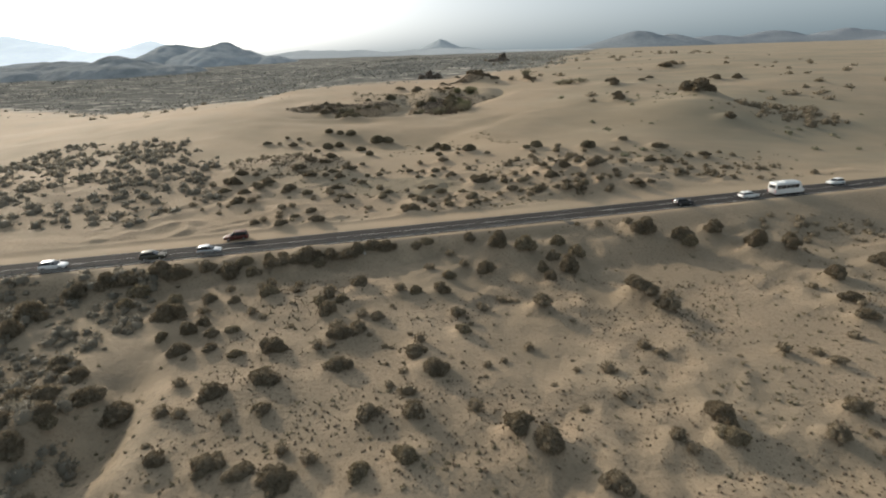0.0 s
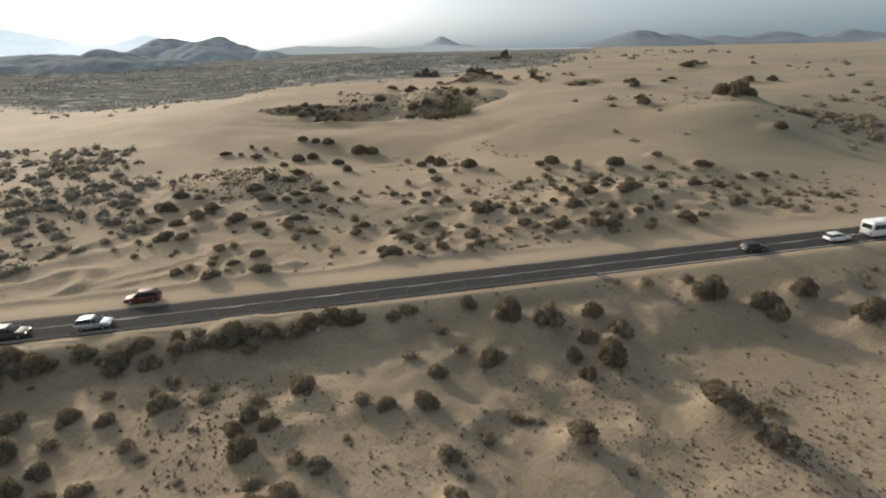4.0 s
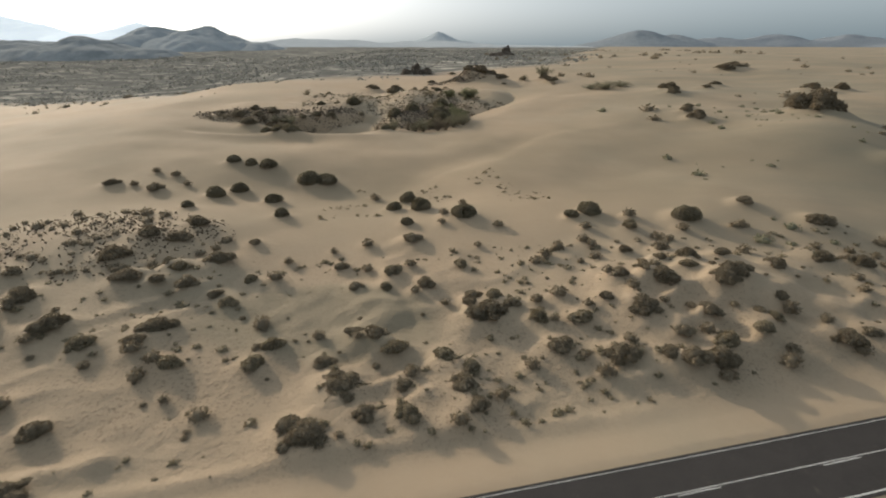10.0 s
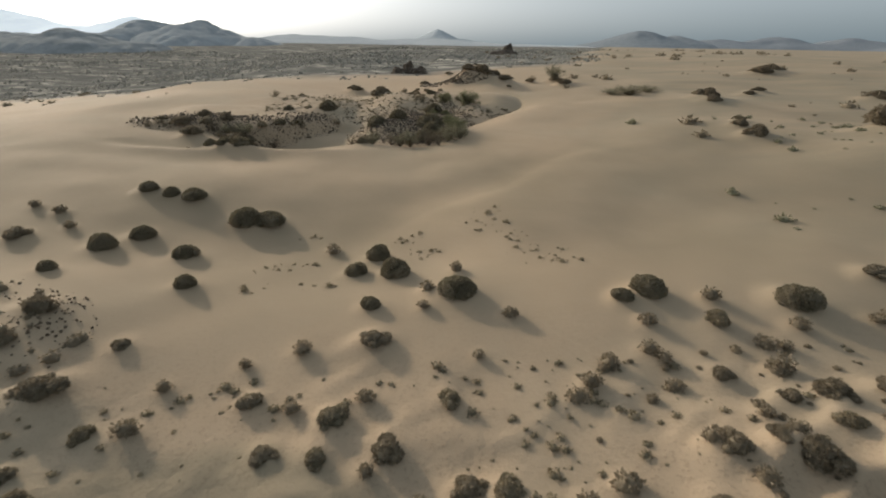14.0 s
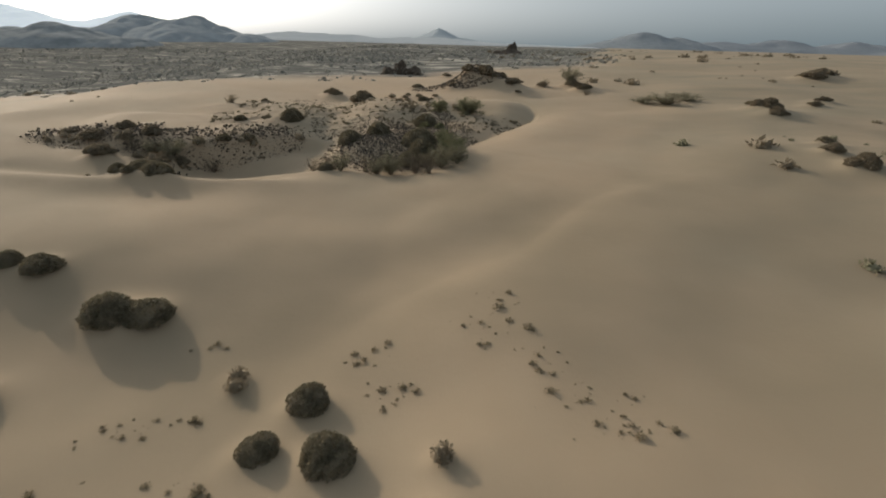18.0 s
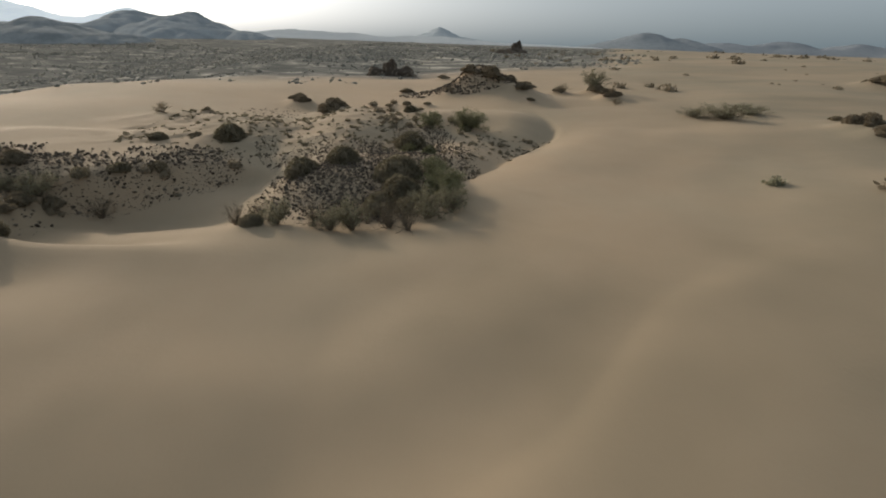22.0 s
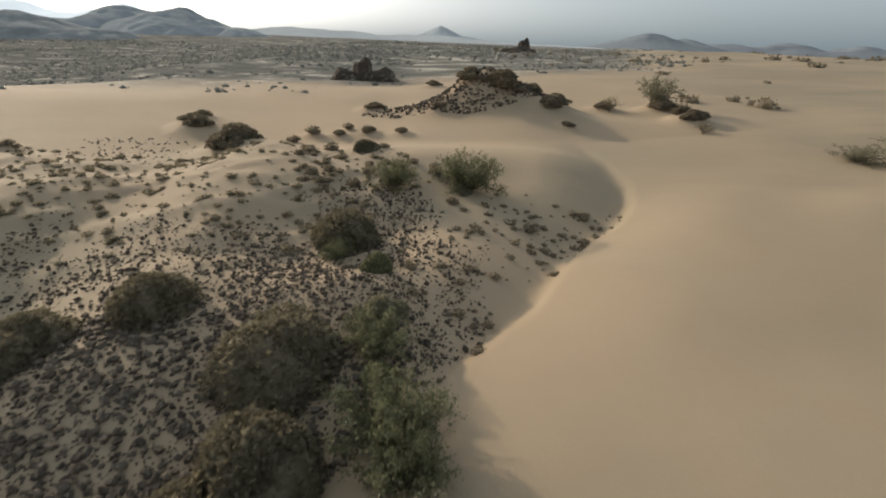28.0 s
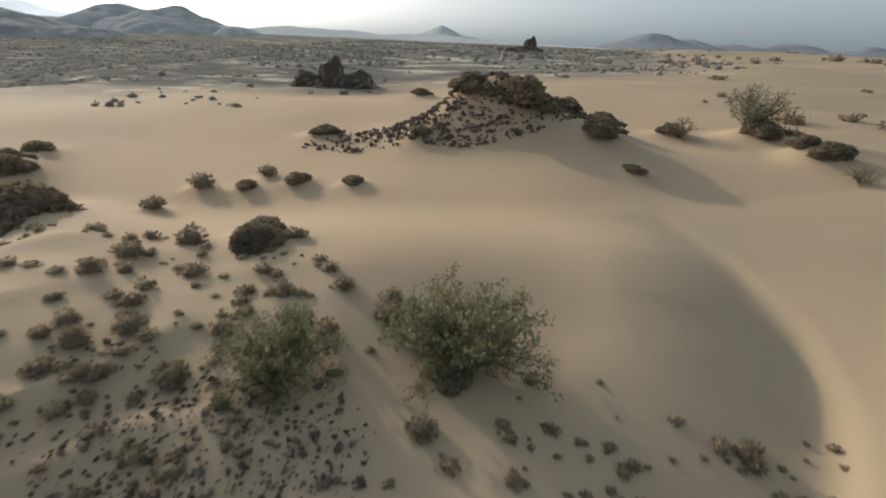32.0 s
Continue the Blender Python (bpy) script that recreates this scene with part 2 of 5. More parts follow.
SAND, ASPHALT = sand_material(), asphalt_material()
WHITE_LINE = paint_material("road_paint", (0.72, 0.70, 0.66))
LEAF_DARK = foliage_material("shrub_leaves", (0.18, 0.147, 0.102), (0.22, 0.179, 0.123), (0.265, 0.213, 0.145))
LEAF_GREEN = foliage_material("green_leaves", (0.12, 0.125, 0.066), (0.18, 0.184, 0.098), (0.25, 0.235, 0.135))
LEAF_PALE = foliage_material("dry_leaves", (0.16, 0.135, 0.09), (0.24, 0.20, 0.13), (0.33, 0.265, 0.175))
LEAF_GREY = foliage_material("grey_scrub", (0.18, 0.178, 0.158), (0.25, 0.245, 0.21), (0.34, 0.31, 0.26))
LEAF_SCRUB = foliage_material("brown_scrub", (0.17, 0.15, 0.115), (0.22, 0.195, 0.15), (0.28, 0.24, 0.18))
LEAF_OLIVE = foliage_material("olive_leaves", (0.17, 0.165, 0.105), (0.23, 0.215, 0.14), (0.30, 0.265, 0.175))
LEAF_DOME = foliage_material("dome_leaves", (0.14, 0.12, 0.08), (0.19, 0.162, 0.106), (0.235, 0.198, 0.13))
CORE = twig_material("shrub_core", (0.16, 0.13, 0.09), (0.23, 0.187, 0.127))
BARK = twig_material("bark", (0.09, 0.07, 0.05), (0.20, 0.16, 0.12))
LAVA = stone_material("lava_stone", (0.062, 0.049, 0.039), (0.16, 0.127, 0.099), (0.34, 0.285, 0.215))
ROCK = stone_material("brown_rock", (0.10, 0.075, 0.055), (0.16, 0.12, 0.085), (0.24, 0.19, 0.14))
STEEL = plain_material("galvanised_steel", (0.24, 0.235, 0.225), 0.6, 0.35, 0.4, 0.5)
DUSTY = plain_material("dusty_asphalt", (0.13, 0.115, 0.095), 0.95, 0.0, 0.1, 0.6)
CONCRETE = plain_material("concrete", (0.45, 0.42, 0.37), 0.9, 0.0, 0.2, 0.5)
GLASS = plain_material("tinted_glass", (0.02, 0.024, 0.028), 0.08, 0.0, 0.6, 0.05)
TYRE = plain_material("tyre_rubber", (0.02, 0.02, 0.02), 0.85, 0.0, 0.2, 0.35)
RIM = plain_material("wheel_rim", (0.45, 0.45, 0.46), 0.35, 0.8, 0.5, 0.3)
LENS = plain_material("lamp_lens", (0.75, 0.75, 0.72), 0.12, 0.0, 0.6, 0.05)
RED_LENS = plain_material("tail_lens", (0.40, 0.02, 0.02), 0.2, 0.0, 0.6, 0.05)
TRIM = plain_material("black_trim", (0.025, 0.025, 0.026), 0.6, 0.0, 0.4, 0.2)


# ---- mesh helpers ----
def mesh_from(name, verts, faces, *mats, smooth=False):
    me = bpy.data.meshes.new(name)
    me.from_pydata(np.asarray(verts).tolist() if not isinstance(verts, list) else verts, [], np.asarray(faces).tolist() if isinstance(faces, np.ndarray) else faces)
    for m in mats:
        me.materials.append(m)
    if smooth:
        me.polygons.foreach_set("use_smooth", [True] * len(me.polygons))
    me.update()
    return me


def part_of(parent, name, me, label="", at=None, kind=""):
    ob = new(name, me)
    ob.parent = parent
    if at is not None:
        ob.matrix_basis = at
    if label or kind:
        tagged(ob, label, kind=kind)
    return ob


def box(bm, sx, sy, sz, x=0.0, y=0.0, z=0.0, bevel=0.0):
    made = bmesh.ops.create_cube(bm, size=1.0, matrix=Matrix.Translation((x, y, z)) @ Matrix.Diagonal((sx, sy, sz, 1)))
    if bevel:
        edges = list({e for v in made["verts"] for e in v.link_edges})
        bmesh.ops.bevel(bm, geom=edges, offset=bevel, segments=2, affect="EDGES", profile=0.6)


def mesh_of(name, bm, *mats, smooth=False):
    me = bpy.data.meshes.new(name)
    bm.to_mesh(me)
    bm.free()
    for m in mats:
        me.materials.append(m)
    if smooth:
        me.polygons.foreach_set("use_smooth", [True] * len(me.polygons))
    return me


def on_ground(x, y):
    return float(ground_height(x, y) + hummocks(np.array([float(x)]), np.array([float(y)]))[0])


# ---- shape of the ground ----
def road_y(x):
    return 96.8 + 0.232 * x + 0.00005 * x * x


def across(x, y):
    """Metres from the road's centre line; positive on the dune side."""
    return (y - road_y(x)) * 0.974


def step(a, b, v):
    t = np.clip((v - a) / (b - a), 0.0, 1.0)
    return t * t * (3 - 2 * t)


def lattice(ix, iy, seed):
    n = (ix.astype(np.int64) * 374761393 + iy.astype(np.int64) * 668265263 + seed * 144665) & 0x7FFFFFFF
    n = ((n ^ (n >> 13)) * 1274126177) & 0x7FFFFFFF
    return ((n ^ (n >> 16)) & 0xFFFF) / 65535.0


def value_noise(x, y, size, seed=1):
    """Smooth noise between -1 and 1 with bumps of about that size in metres."""
    u, w = np.asarray(x, float) / size, np.asarray(y, float) / size
    iu, iw = np.floor(u), np.floor(w)
    fu, fw = u - iu, w - iw
    fu, fw = fu * fu * (3 - 2 * fu), fw * fw * (3 - 2 * fw)
    a, b = lattice(iu, iw, seed), lattice(iu + 1, iw, seed)
    c, d = lattice(iu, iw + 1, seed), lattice(iu + 1, iw + 1, seed)
    return 2 * ((a * (1 - fu) + b * fu) * (1 - fw) + (c * (1 - fu) + d * fu) * fw) - 1


def dune(x, y, cx, cy, length, width, turn, height):
    c, s = math.cos(math.radians(turn)), math.sin(math.radians(turn))
    u, w = (x - cx) * c + (y - cy) * s, -(x - cx) * s + (y - cy) * c
    return height * np.exp(-(u / length) ** 2 - (w / width) ** 2)


def soft_ramp(v, start, k):
    return k * np.logaddexp(0, (v - start) / k) - k * np.logaddexp(0, -start / k)


BRINK = [(6, 220), (10.7, 228), (16.5, 234.8), (19.5, 240.5), (22.5, 245.3), (26, 248.7), (28.2, 252.5), (29.3, 257), (29, 263), (27, 270)]

RIDGE = [(-8, 165), (-3, 171), (4, 178), (15, 185), (25, 198), (38, 206), (52, 209)]


def brink_side(x, y, line=BRINK):
    """Signed distance from the dune's sharp brink, positive on the hollow's side, and how far along it the place lies (0 to 1)."""
    best, side, along = np.full(np.shape(x), 1e9), np.zeros(np.shape(x)), np.zeros(np.shape(x))
    n = len(line) - 1
    for i in range(n):
        (ax, ay), (bx, by) = line[i], line[i + 1]
        dx, dy = bx - ax, by - ay
        t = np.clip(((x - ax) * dx + (y - ay) * dy) / (dx * dx + dy * dy), 0, 1)
        d = np.hypot(x - ax - t * dx, y - ay - t * dy)
        s = np.sign(dx * (y - ay) - dy * (x - ax))
        near = d < best
        best, side, along = np.where(near, d, best), np.where(near, s, side), np.where(near, (i + t) / n, along)
    return best * side, along


def scrub_line(x, y):
    """How far beyond the last dune a place lies: the scrub plain begins at about 340."""
    return np.minimum(y - 0.45 * np.maximum(x, -75) + 0.42 * np.minimum(x + 75, 0), 340 + 1.6 * (0.3 * (y - 235) + 25 - x))


def bank_foot(x):
    """Where the stony bank's steep face meets the hollow's floor."""
    return np.interp(x, [-62, -50, -40, -36, -30, -24, -18], [223, 222, 221.5, 222.5, 225.5, 229, 232])


def ground_height(x, y):
    x, y = np.asarray(x, float), np.asarray(y, float)
    v = across(x, y)
    west, east = -2.9 * step(-4.8, -10.0 - 2.0 * value_noise(x, y * 0.3, 7, 61), v), -4.4 * np.clip((-4.8 - v) / 13.5, 0, 1)
    near = west + (east - west) * step(-6, 14, x) - (0.7 - 0.4 * step(-5, 20, x)) * step(-12.0, -40.0, v)
    near = near - 0.45 * np.exp(-((v + 7.3) / 0.9) ** 2) * step(2, 8, x) * (1 - step(22, 25, x))
    rise = 0.101 * soft_ramp(np.maximum(v, 0), 14, 6) - 0.065 * soft_ramp(np.maximum(v, 0), 225, 40) - 0.030 * soft_ramp(np.maximum(v, 0), 400, 50)
    tilt = (0.05 * np.clip(x, 0, 160) * (1 - step(280, 640, y)) - 0.11 * np.clip(-x - 78, 0, 150) * (1 - step(600, 1700, y))) * step(15, 110, v)
    z = np.where(v > 0, rise + tilt, near)
    # the dune field's swells and hollows
    z = z + dune(x, y, -45, 143, 16, 10, 20, 1.8) + dune(x, y, 35, 128, 22, 10, 13, 2.7) + dune(x, y, 30, 150, 22, 14, 13, 2.0)
    z = z + dune(x, y, 5, 152, 12, 10, 0, 1.0) + dune(x, y, -30, 165, 16, 12, 0, -0.8) + dune(x, y, -13, 170, 19, 12, 0, -1.8)
    z = z + dune(x, y, 15, 173, 12, 11, 0, 1.1) + dune(x, y, 60, 155, 20, 16, 0, 2.4) + dune(x, y, 90, 190, 20, 18, 0, 2.6) + dune(x, y, 88, 188, 35, 22, 0, 3.0) + dune(x, y, 96.8, 207, 8, 6, 0, 0.8) + dune(x, y, 46, 121, 9, 5, 12, 0.8)
    z = z + dune(x, y, 65, 215, 22, 14, 0, 1.9) + dune(x, y, -40, 203, 18, 9, 0, -1.3) + dune(x, y, 75, 245, 25, 16, 0, 1.9)
    z = z + dune(x, y, 85, 280, 22, 18, 0, 1.3) + dune(x, y, -36, 285, 20, 14, 0, -0.6) + dune(x, y, 26, 281, 10, 7, 0, 1.4)
    z = z + dune(x, y, 29.2, 72.2, 3.6, 2.2, -40, 1.7) + dune(x, y, 13.2, 68.8, 1.8, 1.6, 0, 0.9) + dune(x, y, 20.0, 84.6, 3.2, 1.8, -20, 1.0) + dune(x, y, 40.0, 90.5, 5.0, 2.0, 5, 0.8)
    z = z + dune(x, y, 30, 75, 20, 16, 0, -0.6) + dune(x, y, 36, 200, 26, 16, 20, 1.0) + dune(x, y, 3, 163, 12, 14, 0, -0.6)
    # stony mounds standing in the sand
    z = z + 0.75 * (1 - step(0.72, 1.12, ((np.abs(x + 3) / 12.5) ** 4 + (np.abs(y - 226) / 11.0) ** 4) ** 0.25)) + 0.8 * (1 - step(0.7, 1.15, ((np.abs(x + 43) / 19) ** 4 + (np.abs(y - 234) / 11.0) ** 4) ** 0.25)) + dune(x, y, -37.0, 43, 3.0, 11, 8, -2.7) + dune(x, y, -43.5, 45, 3.6, 13, 10, 1.6) + dune(x, y, -31.5, 42, 2.4, 9, 12, 0.7) + dune(x, y, 0, 239, 13, 11, 0, -2.1) + dune(x, y, -23, 247, 9, 8, 0, 1.4) + dune(x, y, 16, 249, 11, 9, 30, -2.0) + dune(x, y, -15, 266, 15, 11, 0, -1.3)
    z = z + dune(x, y, -26, 222, 9, 4, 0, -1.2) + dune(x, y, 16.5, 289.5, 8.5, 5.6, 0, 4.4) + dune(x, y, -28, 210.5, 19, 7, 3, 1.2) + dune(x, y, -23, 219, 15, 4.5, 0, -1.3)
    # the hollow before the stony bank, and the bank's steep face
    foot = bank_foot(x) + 0.8 * value_noise(x, y, 3.5, 81)
    z = z - (1.5 + 1.7 * step(-40.0, -35.5, x + 0.8 * value_noise(x, y, 3.0, 83))) * np.exp(-((x + 39) / 22) ** 4) * step(205, 210, y) * (1 - step(foot - 1.7, foot + 1.7, y))
    z = z + dune(x, y, -36, 205.4, 15, 3.4, 0, 0.7)
    z = z - 1.2 * np.exp(-((x + 6) / 13) ** 4 - ((y - 224) / 12) ** 4) - 1.3 * dune(x, y, 15, 256, 8, 8, 0, 1.0)
    z = z - dune(x, y, -11, 228, 8, 7, 0, 1.0) - dune(x, y, 3, 243, 7, 6, 0, 0.9) - dune(x, y, -55, 225, 6, 5, 0, 1.2) - dune(x, y, 0, 259, 7, 5, 0, 0.9)
    # the stony mound's flank, which ends at the brink of the next dune
    d, along = brink_side(x, y)
    z = z + 3.1 * (1 - (1 - np.clip(d / (14.5 - 5.0 * step(228, 236, y)), 0, 1)) ** 1.6) * step(217, 228, y) * (1 - step(258, 272, y)) * step(-18, -6, x)
    fade = np.sin(np.pi * np.clip(along, 0, 1)) ** 0.6
    drop = np.where(d > 0, 0.95 * (1 - np.exp(-np.abs(d) / 0.6)) * np.exp(-(np.minimum(np.abs(d), 99) / 6.0) ** 2), 0.0)
    lift = 0.28 * np.exp(-np.abs(d) / np.where(d <= 0, 1.2, 0.6)) + np.where(d <= 0, 0.27 * np.clip(-d, 0, 60) * np.exp(-np.clip(-d, 0, 60) / 8.0), 0)
    inside = (along > 0.001) & (along < 0.999)
    z = z + np.where(inside, fade * (lift - drop), 0.0)
    # a soft ridge of the great dune, lit along its far side
    d, along = brink_side(x, y, RIDGE)
    z = z + np.sin(np.pi * along) ** 0.7 * (0.15 * np.clip(-d, 0, 60) * np.exp(-np.clip(-d, 0, 60) / 5.0) - 0.35 * np.exp(-((d - 3) / 6.0) ** 2))
    # wind-laid undulation, none on the road
    calm = step(3.6, 12, np.abs(v))
    z = z + calm * (0.35 * value_noise(x, y, 17, 3) + 0.16 * value_noise(x, y, 6.5, 5) * np.where(y > 255, 0.6, 1.0))
    rough = step(-0.45, 0.3, value_noise(x, y, 15, 21)) * np.where(v > 0, 1.35 * step(7, 11, v) * (1 - step(30, 52, v + 0.25 * x)), step(-7, -12, v))
    z = z + calm * rough * (0.24 * value_noise(x, y, 2.6, 23) + 0.2 * value_noise(x, y, 4.6, 25) + 0.14 * value_noise(x, y, 1.7, 29) * step(-0.1, 0.5, value_noise(x, y, 9, 31))) * np.where(v < 0, 1.5, 1.0)
    # sharp little crests of drifted sand, drawn out across the wind
    du, dw = 0.78 * x + 0.62 * y, -0.62 * x + 0.78 * y
    crest = (1 - np.abs(value_noise(du * 0.4, dw, 3.4, 75))) ** 2.5
    z = z + calm * rough * crest * np.where(v > 0, 0.42, 0.3)
    # a wind-scoured patch of crusted sand
    z = z + (0.22 * value_noise(x, y, 2.3, 71) + 0.12 * value_noise(x * 1.4, y, 1.1, 73)) * np.exp(-((x + 9) / 11) ** 4 - ((y - 126) / 6) ** 4)
    # sand tails between the tufts behind the mound
    z = z + (0.15 * value_noise(x * 0.7, y, 1.7, 63) + 0.38 * (1 - np.abs(value_noise(du * 0.45, dw, 2.9, 77))) ** 2.5) * step(232, 240, y) * (1 - step(256, 264, y)) * step(-50, -40, x) * (1 - step(4, 10, x))
    # small sharp ridges of drifted sand behind the verge's shrubs
    for cx, cy, size, turn, high in ((-27.5, 100.6, 3.2, 35, 0.5), (-23.5, 103.8, 3.6, 20, 0.8), (-19.0, 105.2, 3.0, 25, 0.6), (-30.5, 99.6, 2.6, 40, 0.4), (2.0, 111.5, 3.2, 10, 0.5), (24.0, 115.0, 6.0, 12, 0.8), (38.0, 119.5, 7.0, 12, 0.9), (-45.0, 97.5, 4.0, 25, 0.6)):
        c, s = math.cos(math.radians(turn)), math.sin(math.radians(turn))
        u, w = (x - cx) * c + (y - cy) * s, -(x - cx) * s + (y - cy) * c
        z = z + high * (0.55 + 0.6 * value_noise(x, y, 1.9, 65)) * np.exp(-(u / size) ** 2 - np.abs(w) / np.where(w > 0, size * 0.75, size * 0.25))
    # the grader's low berm of sand along the shoulder
    z = z + 0.28 * np.exp(-((v - 8.8 - 0.8 * value_noise(x, y, 22, 27)) / 0.8) ** 2) * step(30, 5, x)
    # behind the long crest in the north-west the ground falls away
    past = np.minimum(0.6 * (y - 270) - 0.8 * (x + 90) + 7, y - 240) + 4.0 * value_noise(x, y, 28, 85)
    z = z - 5.5 * (1 - np.exp(-(np.maximum(past, 0) / 26) ** 2)) * (1 - step(420, 1000, y)) * step(-6, -16, x + 0.1 * (350 - y))
    z = z + dune(x, y, -84, 270, 15, 14, 0, -1.1)
    # the plain beyond lies a little lower than the last dune
    z = z - 3.0 * step(298, 380, scrub_line(x, y)) * np.where(v > 0, 1, 0)
    z = z + calm * 0.9 * value_noise(x, y, 60, 9) * step(300, 420, y)
    return np.where(np.abs(v) < 3.6, -0.06, z)


# ---- where the shrubs grow: place and width in metres ----
SHRUBS_LOW_FIELD_A = [
    (14, 35, 2.9), (-15.9, 35.4, 3.4), (-8.7, 36.2, 2.5), (-19.2, 36.3, 3), (-22.9, 37.5, 3.1), (-4.5, 38, 2.6),
    (-13.5, 38.2, 1.6), (-41.2, 38.4, 2.4), (-28.5, 38.8, 2.4), (22.7, 39.3, 1.6), (-16.5, 39.5, 1.6), (9, 39.9, 4.2),
    (26.7, 40.2, 2.7), (36.8, 40.5, 2.4), (21.9, 40.8, 1.9), (6.6, 42, 3.3), (-40.7, 42.4, 2.3), (27, 43.1, 4),
    (-8.7, 44.1, 2.6), (-23.8, 44.4, 1.5), (41.6, 44.4, 2.6), (-4, 44.5, 2.6), (-28.9, 45, 1.5), (-20.3, 45.2, 2.1),
    (-44.1, 45.8, 4.2), (-37.6, 47.7, 4.4), (-26.5, 47.7, 3.7), (-31.5, 50.5, 1.6), (-21.7, 50.6, 4.2), (-43.3, 50.8, 3.3),
    (-2.4, 52.2, 3.9), (-13.6, 53, 3.3), (-46.9, 53.1, 4.1),
]
SHRUBS_LOW_FIELD_B = [
    (46.1, 53.3, 1.7), (-4.5, 56.1, 2.8), (41.5, 56.1, 1.8), (-27.2, 56.7, 2.2), (-34.9, 57.2, 3.4), (-22.6, 57.4, 3.4),
    (-17.1, 57.5, 1.7), (-31.1, 58.1, 2.2), (-4, 58.6, 1.8), (-14.6, 60, 3.6), (-39, 61, 2.1), (-12.3, 61.2, 3.1),
    (-32.4, 61.7, 1.9), (1.7, 61.8, 2.1), (-36.2, 62.3, 2.7), (-30, 62.7, 1.9), (57.3, 63.5, 3.1), (-34.4, 64.5, 2.2),
    (-10.2, 64.8, 2), (-12.6, 65.6, 1.7), (-17.8, 66.4, 2.6), (1, 66.5, 2), (31.6, 68.3, 3), (58.7, 68.7, 3.3),
    (-19.2, 68.9, 2.1), (-16, 69.7, 2.1), (13.4, 68.6, 2.7), (30.3, 70.7, 3.1), (28.7, 72, 3.2), (-5.4, 72.8, 2.3),
    (-1.2, 73, 2.3), (29.1, 74.5, 4), (62.6, 77.3, 3.6),
]
SHRUBS_LOW_FIELD_C = [
    (73.8, 81.5, 3.8), (61.8, 88.4, 4.1),
]
SHRUBS_EMBANKMENT_A = [
    (-59.8, 62.1, 3.8), (-40.3, 65.8, 4.6), (-61.3, 67.3, 5.7), (-29, 67.6, 1.8), (-36, 67.7, 1.8), (-48.2, 69.6, 2.9),
    (-23.7, 69.6, 0.7), (-41.3, 70.2, 2.5), (-18.4, 70.6, 1.9), (-32.9, 71, 1.9), (-36.9, 71.3, 2.5), (-28, 72.9, 2.6),
    (-7.7, 72.9, 1.9), (-48.7, 73.6, 2.9), (-29.8, 74.9, 1.7), (-14.1, 75.3, 2.7), (-24.2, 76, 1.7), (-51.8, 76.2, 4.1),
    (-15.1, 77.7, 1.4), (-44.7, 78, 4.2), (-0.1, 78.4, 2.4), (-47.6, 78.5, 3.5), (-31.9, 79.2, 1.9), (17.2, 79.2, 2.2),
    (-36.5, 79.8, 4.4), (5.9, 81.2, 2.5), (-3.3, 81.3, 1.8), (-28.5, 81.7, 2.5), (-34.8, 81.9, 3), (7.5, 82, 1.5),
    (20.6, 82.3, 3.8), (16.2, 82.7, 2.1), (2.6, 82.8, 1.8),
]
SHRUBS_EMBANKMENT_B = [
    (-31.1, 83.2, 2.1), (-28.6, 83.4, 2.3), (-24.3, 83.4, 4.9), (18.2, 84.9, 2.1), (-17.9, 85.1, 3.2), (-20.9, 85.2, 3.2),
    (0.2, 86.2, 1.9), (22.9, 86.6, 2.5), (-14.1, 87.8, 3.3), (-11.3, 87.8, 3.9), (13.9, 87.8, 3.1), (-5.9, 88.4, 2),
    (9.4, 88.4, 3.4), (44.5, 89.6, 2.9), (-4, 89.7, 2.3), (57, 89.8, 4.6), (19.9, 89.9, 2.6), (3.7, 91.3, 2.4),
    (43.9, 91.3, 3.6), (14.9, 91.5, 1.3), (37.3, 93.7, 4.9), (51.5, 95.9, 3.2), (29.3, 96.1, 1.9), (34.9, 96.1, 1.9),
    (25.3, 96.8, 1.3),
]
SHRUBS_VERGE_WEST_A = [
    (-33.4, 98.4, 2.7), (-26.6, 100.2, 3.4), (-39.2, 100.5, 2.1), (-37.9, 101.7, 1.9), (-35, 102.9, 1.5), (-31.6, 103.1, 2.2),
    (-35.3, 104.9, 1.4), (-29.4, 106.8, 2.4), (-35.7, 108, 2.4), (-17.3, 109.3, 1.7), (-33.9, 109.4, 1.7), (-21.2, 111.2, 1.1),
    (-47, 112.4, 3.7), (-43.8, 112.5, 2.8), (-22.6, 115.7, 2.7), (-14.9, 115.9, 2.7), (-24.6, 116.2, 1.6), (-8.1, 116.7, 2.4),
    (-27.1, 117.3, 1.9), (-32.6, 118.1, 2.8), (-47.5, 118.5, 3.5), (-38.3, 118.5, 1.5), (-27.3, 118.6, 2.1), (-13.6, 119, 2.5),
    (-52.7, 120.5, 3.1), (-37.5, 121, 3.6), (-9.6, 121, 1.3), (-44.8, 121.1, 2.9), (-26.6, 121.4, 4.1), (-45.7, 122.4, 2.7),
    (-57.2, 124.2, 1.9), (-52.8, 125.7, 4.4), (-44.4, 126.6, 3.9),
]
